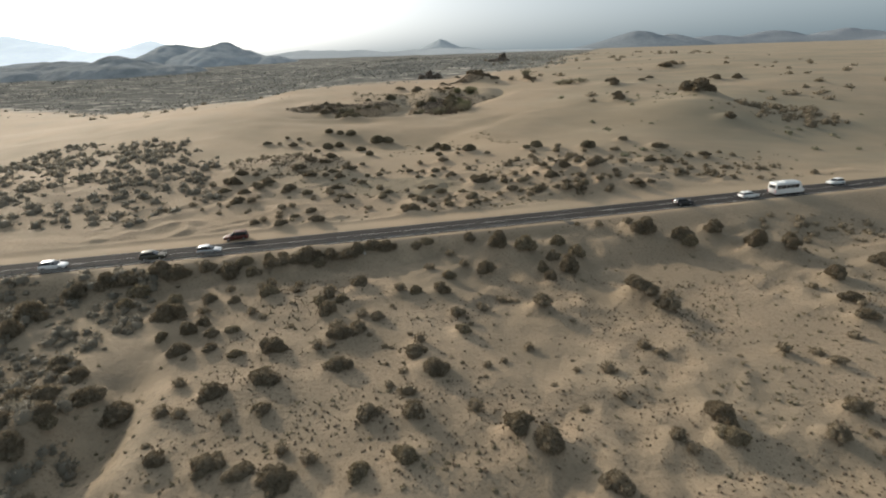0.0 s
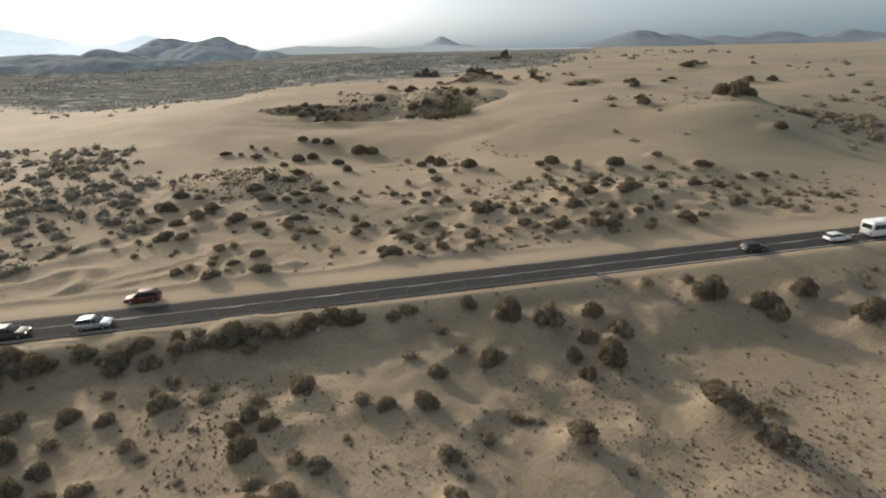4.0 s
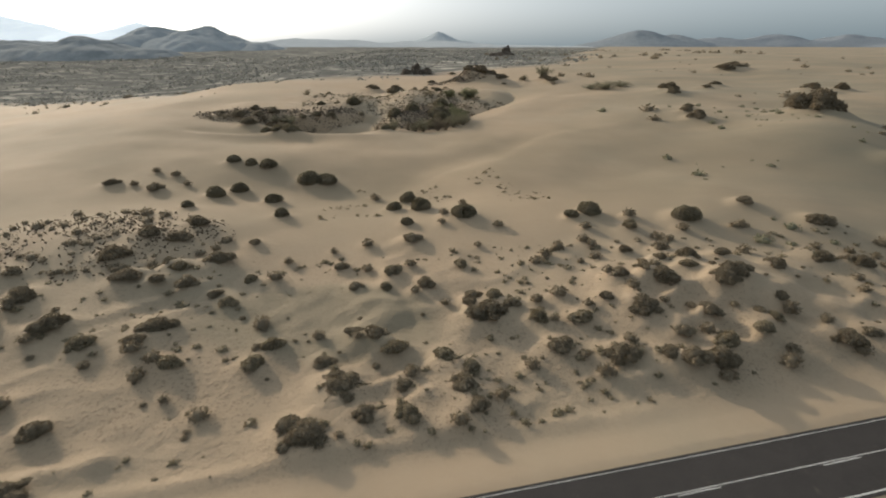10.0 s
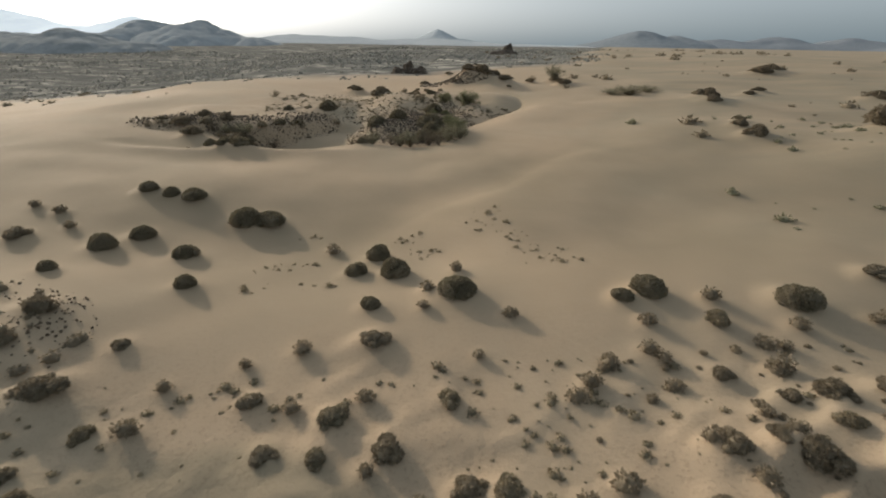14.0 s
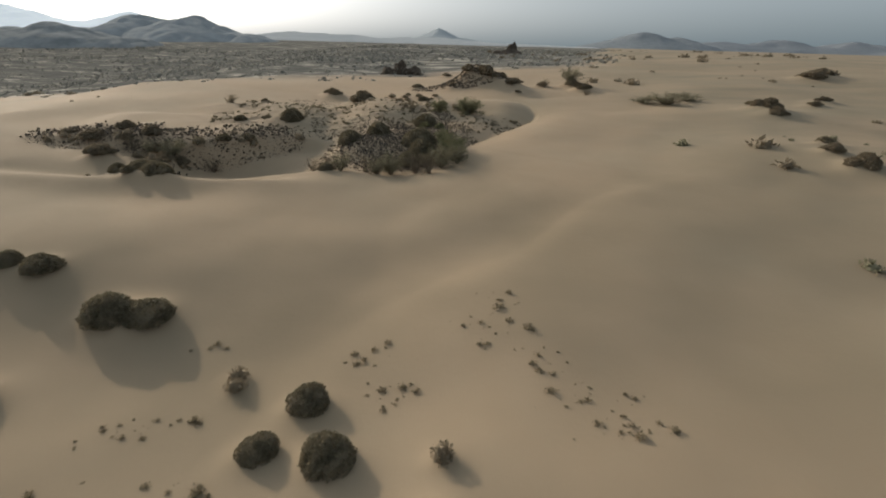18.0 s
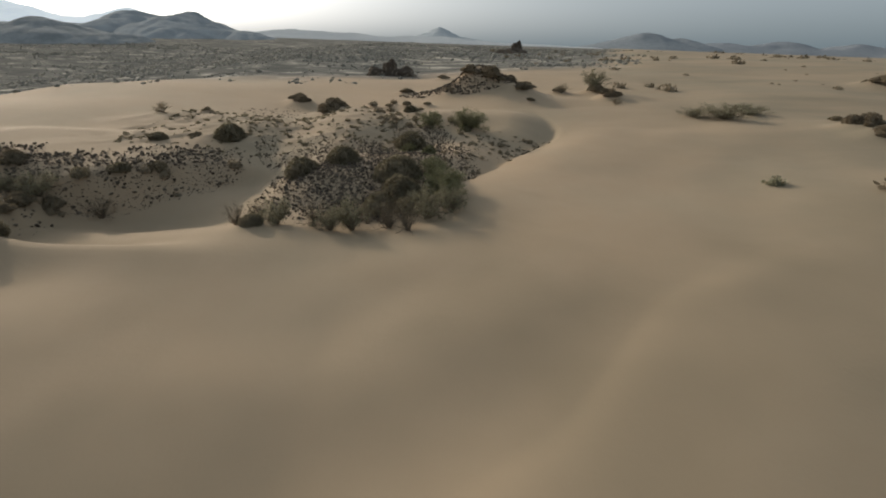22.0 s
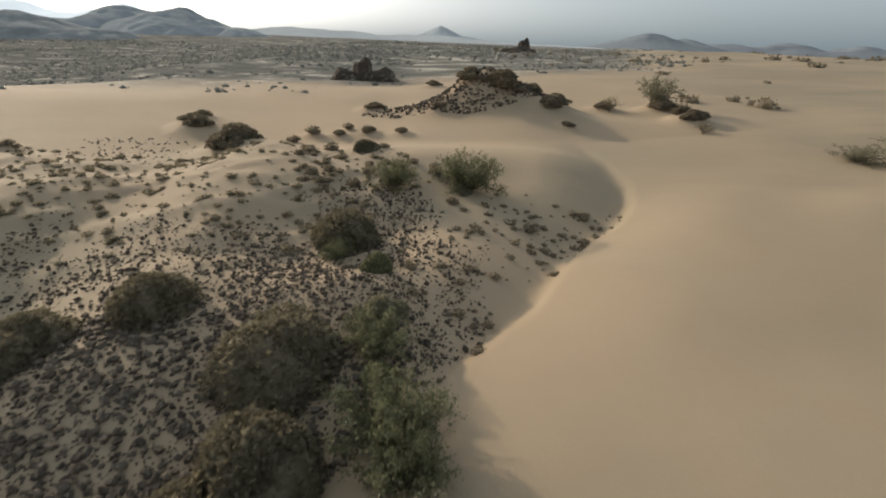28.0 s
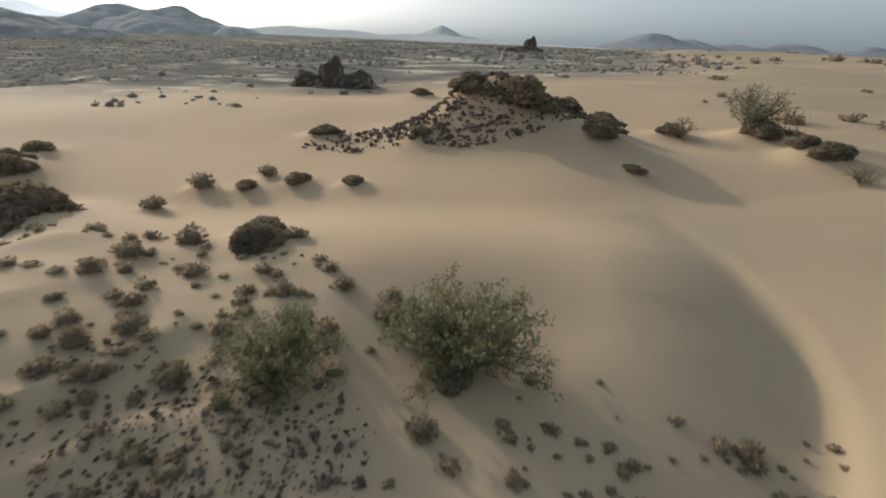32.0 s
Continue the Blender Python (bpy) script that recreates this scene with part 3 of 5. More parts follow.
SHRUBS_VERGE_WEST_B = [
    (-21.2, 126.8, 2.1), (-23.5, 128.7, 2), (-27.1, 129.9, 2.7), (-31, 130.2, 2.3), (-52.5, 130.7, 3.8), (-34.9, 131, 3.6),
    (-48.8, 131.4, 2.3), (-20.5, 132.3, 2), (-17.6, 132.9, 1.9), (-29.4, 133.6, 2.9), (-31.3, 134.6, 2), (-25.5, 135.7, 3.7),
    (-39.2, 135.9, 3.8), (-9.6, 136.2, 2.1), (-17.2, 137.7, 1.3), (-11.6, 140.6, 1.2), (-32.9, 141.2, 3.3), (-37.2, 141.6, 3.9),
    (-23, 142.5, 2), (-32.6, 146.3, 3.6), (-22.6, 153.8, 2.4), (-38.4, 155.5, 2.1), (-26.5, 162.6, 3.2), (-36.7, 162.8, 3.4),
    (-47.8, 164.1, 3.1), (-8.6, 164.7, 1.5), (-56.5, 165.8, 3.2), (-52.7, 166, 1.6), (-9, 166.2, 1.6), (-34.2, 167.3, 3.3),
    (-44.2, 168.3, 1.5), (-48, 172.3, 1.9), (-19.2, 173.2, 4.3),
]
SHRUBS_VERGE_WEST_C = [
    (-22.6, 172.8, 4.7), (-52.4, 173.7, 1.6), (-32, 178.8, 3.5), (-35.8, 179.2, 2.6), (-39.9, 180.7, 3),
]
SHRUBS_VERGE_MIDDLE_A = [
    (-7.7, 106.6, 4.6), (4.9, 108.2, 1.6), (0.5, 108.9, 2.2), (-3.1, 109.2, 2.2), (6.4, 110.2, 2.1), (8.7, 111.8, 1.4),
    (-5.9, 112.4, 4.6), (5.5, 112.9, 2.5), (0, 113.2, 2.1), (18.9, 114.8, 1.7), (6.1, 115.3, 2.7), (12.1, 116, 1.6),
    (21, 117.1, 3.6), (3.5, 117.2, 2.6), (17.4, 117.2, 1.2), (-1.2, 118.5, 2.9), (15.1, 118.6, 3.1), (-5.3, 119.9, 1.3),
    (-3.4, 120, 2.6), (-5.8, 121, 2), (15.5, 122.7, 1.1), (18.3, 122.8, 2.7), (14, 123.4, 2.7), (8.4, 124.2, 4.3),
    (19.7, 125.2, 1.2), (6.8, 125.6, 2), (21.8, 126, 2), (11.5, 126.2, 2.5), (14.3, 126.9, 1.7), (3.8, 127.3, 1.1),
    (9.5, 127.6, 2.6), (17, 127.9, 1.9), (6.9, 128, 2.4),
]
SHRUBS_VERGE_MIDDLE_B = [
    (0.2, 129.3, 1.3), (-3.4, 130.4, 2.1), (-7, 131.1, 2.3), (1.2, 131.1, 2.8), (-2.8, 134, 2.7), (-6.3, 135.3, 1.4),
    (5.8, 136.3, 2), (-0.8, 136.6, 1.6), (17.1, 137.2, 1.8), (8.4, 141.3, 1.1), (-7.2, 142.5, 1.8), (-0.9, 143.5, 2.9),
    (11.8, 146.7, 1.7), (3.4, 148.5, 1.3), (-1.9, 149.2, 2), (6.7, 150.6, 4), (3.7, 151.7, 1.7), (6.8, 156.6, 1.6),
    (0, 156.9, 3.4), (-4.8, 157.8, 2.5), (-2.6, 162.4, 3),
]
SHRUBS_VERGE_EAST_A = [
    (27.3, 115.4, 3), (30, 116.1, 3.5), (25.7, 116.6, 2.4), (38.2, 117.4, 1.6), (31.8, 118.3, 2.8), (22.5, 119, 1.6),
    (36, 119.2, 2.5), (44.7, 119.4, 3.3), (28.2, 119.8, 2.1), (30.7, 120.1, 1.7), (48.5, 120.8, 2.1), (39, 122.1, 2.2),
    (32.2, 122.8, 2.7), (37.8, 123.3, 1.3), (25.2, 123.8, 3.9), (30.8, 124.3, 1.2), (35.6, 124.3, 1), (27.9, 124.4, 1.2),
    (41.2, 125.4, 2.2), (35.9, 127.7, 3.4), (29.4, 129.1, 3.9), (58.7, 129.2, 3), (37.2, 129.4, 4.4), (24.4, 129.8, 2.2),
    (27.7, 130.1, 2), (23.3, 130.5, 1.4), (39.2, 130.5, 2.7), (33.8, 131.9, 2.3), (28.5, 133.1, 1.4), (46, 133.8, 3.1),
    (31.3, 134.8, 2), (35.3, 135.5, 3.2), (40, 136, 2.5),
]
SHRUBS_VERGE_EAST_B = [
    (58.5, 136.3, 3.2), (54.1, 137.5, 3.7), (28, 138.1, 2.1), (32.7, 138.4, 1.9), (23.9, 140.1, 1.4), (23.1, 141.2, 1.7),
    (71.7, 144, 3.6), (38.5, 144.9, 1.8), (24.4, 145.2, 1.8), (30.8, 145.3, 2.7), (46.9, 146.1, 1.7), (60.6, 147.6, 4.2),
    (40.3, 148.8, 4.1), (23.3, 149, 2.2), (32.1, 149.2, 1.9), (26.2, 150, 3.5), (52, 153.8, 3.1), (93, 173.7, 4.7),
]
SHRUBS_MOUND_A = [
    (96.8, 206.5, 11.5), (101.5, 207.0, 6.5), (67.6, 205.5, 5.2), (-38.5, 206, 2.2), (-35.1, 207.2, 4.8), (-11.6, 212.3, 2.4), (67.9, 213.3, 3.6),
    (-48.4, 216, 4.1), (0.9, 219.4, 3.4), (71, 219.8, 2.9), (3.5, 221.8, 4.3), (4.6, 218.2, 2.6), (-9.8, 228.6, 3.8),
    (2.2, 227.2, 5.2), (-5.3, 231.2, 3.9), (75.6, 241.9, 4.3), (3.1, 242.6, 4.2), (17.6, 246.7, 1.2), (76.6, 247.2, 5.6),
    (0.2, 249.6, 0.7), (11.2, 249.8, 1.1), (124.8, 249.8, 5.7), (5.9, 250.2, 0.9), (-1.9, 250.5, 1), (0.2, 250.6, 0.8),
    (134.9, 250.6, 4.8), (2.4, 250.8, 1.4), (-24.2, 241.2, 5.0), (-1.5, 251.8, 1.2), (-2.8, 252, 0.8), (-2.4, 252.9, 0.9),
    (-0.1, 252.9, 1.2), (3.3, 253.2, 1), (76.7, 253.6, 3),
]
SHRUBS_MOUND_B = [
    (7.2, 253.8, 1.1), (-3.9, 254.2, 0.6), (-0.8, 254.5, 1), (3.7, 254.5, 0.8), (9.6, 255.3, 1.5), (4.7, 256.2, 1.1),
    (93.4, 256.3, 3.7), (9.5, 256.4, 1.1), (-3.7, 256.5, 1.2), (7.4, 256.8, 1.1), (-2.5, 257, 0.8), (0.1, 257.8, 1.2),
    (-3.3, 258.9, 1.3), (-35.7, 260.9, 1.5), (2.2, 260.9, 2.9), (-12.7, 265.3, 7.0), (-1.6, 261.6, 1.8), (98.5, 261.6, 4),
    (3.9, 261.8, 1.2),
]
SHRUBS_FAR = [
    (1.7, 263, 2.5), (-7.8, 269.2, 1.7), (-3, 273.8, 2.1), (-21.4, 273.9, 4), (-6.5, 273.9, 1.8), (5, 274.5, 2.1),
    (0.5, 275.2, 2.4), (26.7, 275.8, 2), (-22.8, 276.2, 4), (-2.5, 277, 1.6), (-23.2, 280.3, 2.9), (45.7, 281.1, 4),
    (25.5, 282.7, 4.7), (44.6, 282.9, 3.3), (27.7, 289.6, 4.6), (44.2, 289.9, 5.4), (9.4, 285.0, 2.8), (23.6, 287.6, 3.5),
    (21, 284.6, 2.6), (-0.7, 290.4, 3.3), (36.1, 292.8, 3.2), (14.4, 288.6, 5.0), (18.8, 286.6, 6.6), (122.5, 302.4, 8.4),
    (127.2, 305.1, 7.3), (8.1, 316.7, 3.4),
]
SHRUBS_BANK_AND_RAVINE = [
    (-26.6, 82.0, 2.8), (-22.4, 82.4, 2.6), (-40.6, 80.4, 3.0), (-33.0, 79.8, 2.8), (-30.2, 81.4, 2.6), (-54.5, 75.2, 4.2), (-58.5, 74.0, 4.0),
    (-16.0, 86.6, 3.2), (-40.4, 48.0, 3.6), (-41.6, 43.2, 3.2), (-42.4, 39.4, 3.3), (-45.0, 41.8, 3.6), (-47.0, 46.5, 3.4),
]
SHRUBS_STONY_BANK = [
    (-38.8, 210.2, 4.6), (-41.8, 209.0, 2.8), (-53.2, 223.4, 5.2), (-47.6, 222.6, 3.2), (-44.2, 224.6, 3.6), (-38.6, 214.6, 2.8), (-39.2, 217.6, 3.4),
    (-37.8, 220.4, 3.0), (-41.4, 221.2, 3.0), (-35.8, 223.6, 2.6), (-32.4, 225.8, 2.8), (-28.6, 227.8, 2.4), (-43.2, 218.0, 2.4), (-50.0, 227.0, 3.4),
    (-59.5, 226.0, 2.8), (-49.0, 216.5, 2.6), (-33.5, 238.6, 2.6), (-29.0, 240.5, 2.2),
]
SHRUBS = SHRUBS_BANK_AND_RAVINE + SHRUBS_STONY_BANK + SHRUBS_LOW_FIELD_A + SHRUBS_LOW_FIELD_B + SHRUBS_LOW_FIELD_C + SHRUBS_EMBANKMENT_A + SHRUBS_EMBANKMENT_B + SHRUBS_VERGE_WEST_A + SHRUBS_VERGE_WEST_B + SHRUBS_VERGE_WEST_C + SHRUBS_VERGE_MIDDLE_A + SHRUBS_VERGE_MIDDLE_B + SHRUBS_VERGE_EAST_A + SHRUBS_VERGE_EAST_B + SHRUBS_MOUND_A + SHRUBS_MOUND_B + SHRUBS_FAR

GREEN_SHRUBS = [(60.0, 259.4, 7.6), (12.8, 253.2, 4.0), (3.2, 239.2, 1.7), (8.3, 223.9, 3.5), (-42.5, 257.6, 2.8), (7.0, 229.0, 2.6), (9.0, 221.5, 3.0), (43.6, 291.0, 5.6), (36.5, 291.0, 3.2), (6.0, 251.2, 2.8), (45.2, 276.5, 2.2), (55.5, 262.5, 4.6), (66.0, 263.0, 5.5)]


def hummocks(x, y):
    """The sand that the wind has piled round each shrub, with a tail in its lee."""
    z = np.zeros(np.shape(x))
    flat_x, flat_y, flat = x.ravel(), y.ravel(), z.ravel()
    order = np.argsort(flat_y, kind="stable")
    sorted_y = flat_y[order]
    for sx, sy, w in SHRUBS:
        if abs(float(across(sx, sy))) < 7:
            continue
        lo, hi = np.searchsorted(sorted_y, sy - 2.2 * w), np.searchsorted(sorted_y, sy + 2.2 * w)
        i = order[lo:hi]
        dx, dy = flat_x[i] - sx, flat_y[i] - sy
        # crest on the windward side, a long tail to leeward
        u, s = 0.78 * dx - 0.62 * dy, 0.62 * dx + 0.78 * dy
        d = np.hypot((u + 0.18 * w) / np.where(u > -0.18 * w, 1.5, 0.8), s)
        flat[i] += (0.06 if 214 < sy < 262 and abs(sx) < 34 else 0.2 if w > 7 else 0.4 if sx > 0 and across(sx, sy) < 0 else 0.27) * w * np.exp(-(d / (0.60 * w)) ** 2)
    return flat.reshape(np.shape(x))


# ---- ground ----
def ticks(*runs):
    """Grid lines: runs of (start, end, spacing)."""
    out = []
    for a, b, s in runs:
        out += list(np.arange(a, b, s))
    return np.array(out + [runs[-1][1]])


gx = ticks((-4000, -1000, 250), (-1000, -400, 60), (-400, -160, 15), (-160, -70, 3.0), (-70, -2, 0.7), (-2, 34, 0.45), (34, 70, 0.75), (70, 160, 2.4), (160, 400, 15), (400, 1000, 60), (1000, 4000, 250))
gy = ticks((-400, -40, 40), (-40, 25, 5), (25, 92, 0.72), (92, 136, 0.5), (136, 215, 0.8), (215, 275, 0.55), (275, 345, 1.2), (345, 520, 4), (520, 1000, 20), (1000, 4800, 200))
mx, my = np.meshgrid(gx, gy)
mz = ground_height(mx, my) + hummocks(mx, my)
nx, ny = len(gx), len(gy)
idx = np.arange(nx * ny).reshape(ny, nx)
faces = np.stack([idx[:-1, :-1], idx[:-1, 1:], idx[1:, 1:], idx[1:, :-1]], -1).reshape(-1, 4)
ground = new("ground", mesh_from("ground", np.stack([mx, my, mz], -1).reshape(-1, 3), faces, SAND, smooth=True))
tagged(ground, "tan wind-blown sand dunes with scattered pebbles", "sand", kind="structure")


# ---- road ----
def strip(name, side, half, x0, x1, z, mat, every=2.0, crown=0.0, thick=0.0):
    """A band that follows the road, side metres from its centre line."""
    xs = np.linspace(x0, x1, max(2, int((x1 - x0) / every) + 1))
    rows = []
    for x in xs:
        c, s = 0.974, 0.226
        y = road_y(x)
        for k in (-half, 0.0, half):
            o = side + k
            rows.append((x - s * o, y + c * o, z - crown * abs(o)))
    f = []
    for i in range(len(xs) - 1):
        for j in (0, 1):
            a = i * 3 + j
            f.append((a, a + 3, a + 4, a + 1)[::-1])
    me = mesh_from(name, rows, f, mat)
    if thick:
        bm = bmesh.new()
        bm.from_mesh(me)
        r = bmesh.ops.extrude_face_region(bm, geom=bm.faces[:])
        bmesh.ops.translate(bm, verts=[v for v in r["geom"] if isinstance(v, bmesh.types.BMVert)], vec=(0, 0, -thick))
        bmesh.ops.recalc_face_normals(bm, faces=bm.faces)
        bm.to_mesh(me)
        bm.free()
    return me


road = new("road", strip("road", 0, 3.35, -700, 900, 0.06, ASPHALT, crown=0.012, thick=0.3))
tagged(road, "dark grey two-lane asphalt road with white markings", "road", kind="structure")
part_of(road, "edge_line", strip("edge_line", 3.02, 0.022, -700, 900, 0.068, WHITE_LINE, crown=0.012))
part_of(road, "edge_line", strip("edge_line", -3.02, 0.05, -700, 900, 0.068, WHITE_LINE, crown=0.012))
part_of(road, "centre_line", strip("centre_line", 0.09, 0.027, -700, 900, 0.068, WHITE_LINE, crown=0.012))
for i in range(-10, 14):
    x = -4.6 + 12.35 * i
    part_of(road, "dash", strip("dash", -0.11, 0.032, x, x + 3.5, 0.068, WHITE_LINE, crown=0.012))

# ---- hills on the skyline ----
# haze is painted into the hill colours, as a pale bluish grey
HILL_NEAR = hill_material("hazy_near_scrub", (0.28, 0.298, 0.305), (0.375, 0.39, 0.396))
HILL_SCRUB = hill_material("hazy_scrub_hill", (0.23, 0.24, 0.24), (0.36, 0.363, 0.355))
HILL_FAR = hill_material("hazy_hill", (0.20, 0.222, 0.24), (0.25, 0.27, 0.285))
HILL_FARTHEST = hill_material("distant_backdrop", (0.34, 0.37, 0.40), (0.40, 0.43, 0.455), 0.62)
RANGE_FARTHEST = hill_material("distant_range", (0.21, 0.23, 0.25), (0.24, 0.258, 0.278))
HILL_CONE = hill_material("hazy_cone", (0.36, 0.395, 0.415), (0.43, 0.46, 0.475))
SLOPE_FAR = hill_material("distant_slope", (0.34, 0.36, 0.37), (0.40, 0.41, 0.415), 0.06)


def hill(name, label, mat, peaks, foot, cells=110, seed=1, broken=1.0):
    """One hill from rounded cones: (x, y, spread across, spread in depth, height above its foot, sharpness)."""
    x0, x1 = min(p[0] - 2.2 * p[2] for p in peaks), max(p[0] + 2.2 * p[2] for p in peaks)
    y0, y1 = min(p[1] - 1.8 * p[3] for p in peaks), max(p[1] + 1.8 * p[3] for p in peaks)
    x, y = np.meshgrid(np.linspace(x0, x1, cells), np.linspace(y0, y1, cells // 2))
    z = np.zeros(x.shape)
    for px, py, sx, sy, h, k in peaks:
        d = np.hypot((x - px) / sx, (y - py) / sy)
        z = np.maximum(z, h * np.exp(-d ** k))
    size = max(p[2] for p in peaks)
    z = z * (1 + broken * 0.14 * value_noise(x, y, size * 0.35, seed) + broken * 0.08 * value_noise(x, y, size * 0.13, seed + 1) + broken * 0.04 * value_noise(x, y, size * 0.06, seed + 2))
    z = z * (1 - 0.2 * broken * np.exp(-np.abs(value_noise(x, y * 0.4, size * 0.17, seed + 3)) * 6) * step(0.95, 0.5, z / z.max()))
    z = foot + z - 2.0 - 22.0 * (1 - step(0.0, 0.3, z / z.max()))
    n, m = x.shape
    i = np.arange(n * m).reshape(n, m)
    f = np.stack([i[:-1, :-1], i[:-1, 1:], i[1:, 1:], i[1:, :-1]], -1).reshape(-1, 4)
    ob = new(name, mesh_from(name, np.stack([x, y, z], -1).reshape(-1, 3), f, mat, smooth=True))
    return tagged(ob, label, "hill", kind="structure")


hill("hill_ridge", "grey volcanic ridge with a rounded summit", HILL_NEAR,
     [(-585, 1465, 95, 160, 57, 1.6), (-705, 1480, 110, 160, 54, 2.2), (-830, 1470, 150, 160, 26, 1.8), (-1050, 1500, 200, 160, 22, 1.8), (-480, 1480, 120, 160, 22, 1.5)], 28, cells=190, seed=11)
hill("hill_hump", "low dark scrubby volcanic hill", HILL_SCRUB,
     [(-600, 1010, 90, 110, 28, 1.8), (-720, 1020, 95, 110, 26, 1.7), (-860, 1030, 120, 110, 18, 1.7), (-1020, 1040, 140, 110, 14, 1.7), (-520, 1030, 80, 110, 14, 1.6)], 20, cells=190, seed=12)
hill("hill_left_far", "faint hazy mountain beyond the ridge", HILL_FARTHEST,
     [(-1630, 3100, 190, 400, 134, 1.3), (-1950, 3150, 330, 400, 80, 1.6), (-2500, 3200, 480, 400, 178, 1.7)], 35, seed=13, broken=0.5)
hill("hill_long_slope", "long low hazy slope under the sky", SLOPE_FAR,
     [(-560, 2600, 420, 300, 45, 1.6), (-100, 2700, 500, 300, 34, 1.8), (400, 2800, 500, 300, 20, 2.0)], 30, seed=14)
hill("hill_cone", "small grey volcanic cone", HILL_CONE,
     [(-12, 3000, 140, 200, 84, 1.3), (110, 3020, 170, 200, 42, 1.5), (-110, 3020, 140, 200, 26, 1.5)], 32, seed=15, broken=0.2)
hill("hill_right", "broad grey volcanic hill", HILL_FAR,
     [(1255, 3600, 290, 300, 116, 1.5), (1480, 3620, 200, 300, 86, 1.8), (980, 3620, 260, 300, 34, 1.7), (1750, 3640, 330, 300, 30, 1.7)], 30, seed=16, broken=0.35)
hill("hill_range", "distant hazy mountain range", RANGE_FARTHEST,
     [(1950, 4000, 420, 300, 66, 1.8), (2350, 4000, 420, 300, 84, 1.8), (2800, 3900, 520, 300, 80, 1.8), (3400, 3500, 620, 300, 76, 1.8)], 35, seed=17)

# ---- plants ----
def blades(points, normals, size, rng, flat=0.5):
    """A small pointed leaf tuft of two faces at each point."""
    n = len(points)
    a = rng.normal(size=(n, 3))
    out = normals + flat * a
    out /= np.linalg.norm(out, axis=1)[:, None]
    side = np.cross(out, rng.normal(size=(n, 3)))
    side /= np.linalg.norm(side, axis=1)[:, None] + 1e-9
    s = size * rng.uniform(0.6, 1.4, (n, 1))
    base, tip = points - out * s * 0.25, points + out * s
    left, right = points + side * s * 0.38 + out * s * 0.3, points - side * s * 0.38 + out * s * 0.25
    v = np.stack([base, left, tip, right], 1).reshape(-1, 3)
    i = np.arange(n)[:, None] * 4
    return v, np.concatenate([i + np.array([[0, 1, 2]]), i + np.array([[0, 2, 3]])])


def lobed(rng, n, lobes):
    """Points and outward directions spread over the skin of several rounded lobes: (x, y, z, radius, height)."""
    area = np.array([q[3] ** 2 for q in lobes])
    own = rng.choice(len(lobes), n * 2, p=area / area.sum())
    az, up = rng.uniform(0, 2 * np.pi, n * 2), rng.uniform(-0.2, 1.0, n * 2)
    r = np.sqrt(np.maximum(0, 1 - up ** 2))
    d = np.stack([r * np.cos(az), r * np.sin(az), up], 1)
    q = np.array(lobes)[own]
    k = 1 + 0.16 * value_noise(d[:, 0] * 4 + own, d[:, 1] * 4 - d[:, 2] * 3, 1.0, len(lobes))
    p = q[:, :3] + d * k[:, None] * np.stack([q[:, 3], q[:, 3], q[:, 4]], 1)
    inside = np.zeros(len(p), bool)
    for m, (cx, cy, cz, rad, high) in enumerate(lobes):
        e = ((p[:, 0] - cx) ** 2 + (p[:, 1] - cy) ** 2) / rad ** 2 + ((p[:, 2] - cz) / high) ** 2
        inside |= (e < 0.8) & (own != m)
    keep = ~inside & (p[:, 2] > -0.04)
    return p[keep][:n], d[keep][:n]


def shrub_meshes(seed, leaf, count, size, squash, lumpy=1.0):
    """A leafy skin and a dark woody core, 1 m wide: one dome where lumpy is low, else several lobes grown together."""
    rng = np.random.default_rng(seed)
    if lumpy < 0.5:
        lobes = [(0, 0, 0, 0.44, 0.44 * squash), (rng.uniform(-0.12, 0.12), rng.uniform(-0.12, 0.12), 0.04, 0.38, 0.42 * squash), (rng.uniform(-0.15, 0.15), rng.uniform(-0.15, 0.15), 0.0, 0.36, 0.38 * squash)]
    else:
        lobes = [(rng.uniform(-0.08, 0.08), rng.uniform(-0.08, 0.08), 0.0, 0.30, 0.40 * squash)]
        for k in range(int(rng.integers(5, 9))):
            t, r = rng.uniform(0, 6.28), rng.uniform(0.14, 0.40)
            rad = rng.uniform(0.10, 0.22)
            lobes.append((r * math.cos(t), r * math.sin(t), rng.uniform(-0.05, 0.08), rad, rad * rng.uniform(0.8, 1.4) * squash))
    p, d = lobed(rng, count, lobes)
    v, f = blades(p, d, size * (1 + 1.3 * rng.uniform(0, 1, (len(p), 1)) ** 4), rng, flat=0.9)
    crown = mesh_from("crown", v, f, leaf)
    rows, cols = 6, 12
    az, up = np.meshgrid(np.linspace(0, 2 * np.pi, cols, endpoint=False), np.linspace(-0.25, 1.0, rows))
    az, up = az.ravel(), up.ravel()
    r = np.sqrt(np.maximum(0, 1 - up ** 2))
    d = np.stack([r * np.cos(az), r * np.sin(az), up], 1)
    base = np.array([(i * cols + j, i * cols + (j + 1) % cols, (i + 1) * cols + (j + 1) % cols, (i + 1) * cols + j) for i in range(rows - 1) for j in range(cols)])
    vs, fs = [], []
    for m, (cx, cy, cz, rad, high) in enumerate(lobes):
        k = 0.93 + 0.12 * value_noise(d[:, 0] * 4 + m, d[:, 1] * 4 - d[:, 2] * 3, 1.0, len(lobes))
        vs.append(np.array([cx, cy, cz]) + d * k[:, None] * np.array([rad, rad, high]))
        fs.append(base + m * len(d))
    core = mesh_from("woody_core", np.concatenate(vs), np.concatenate(fs), CORE, smooth=True)
    return crown, core


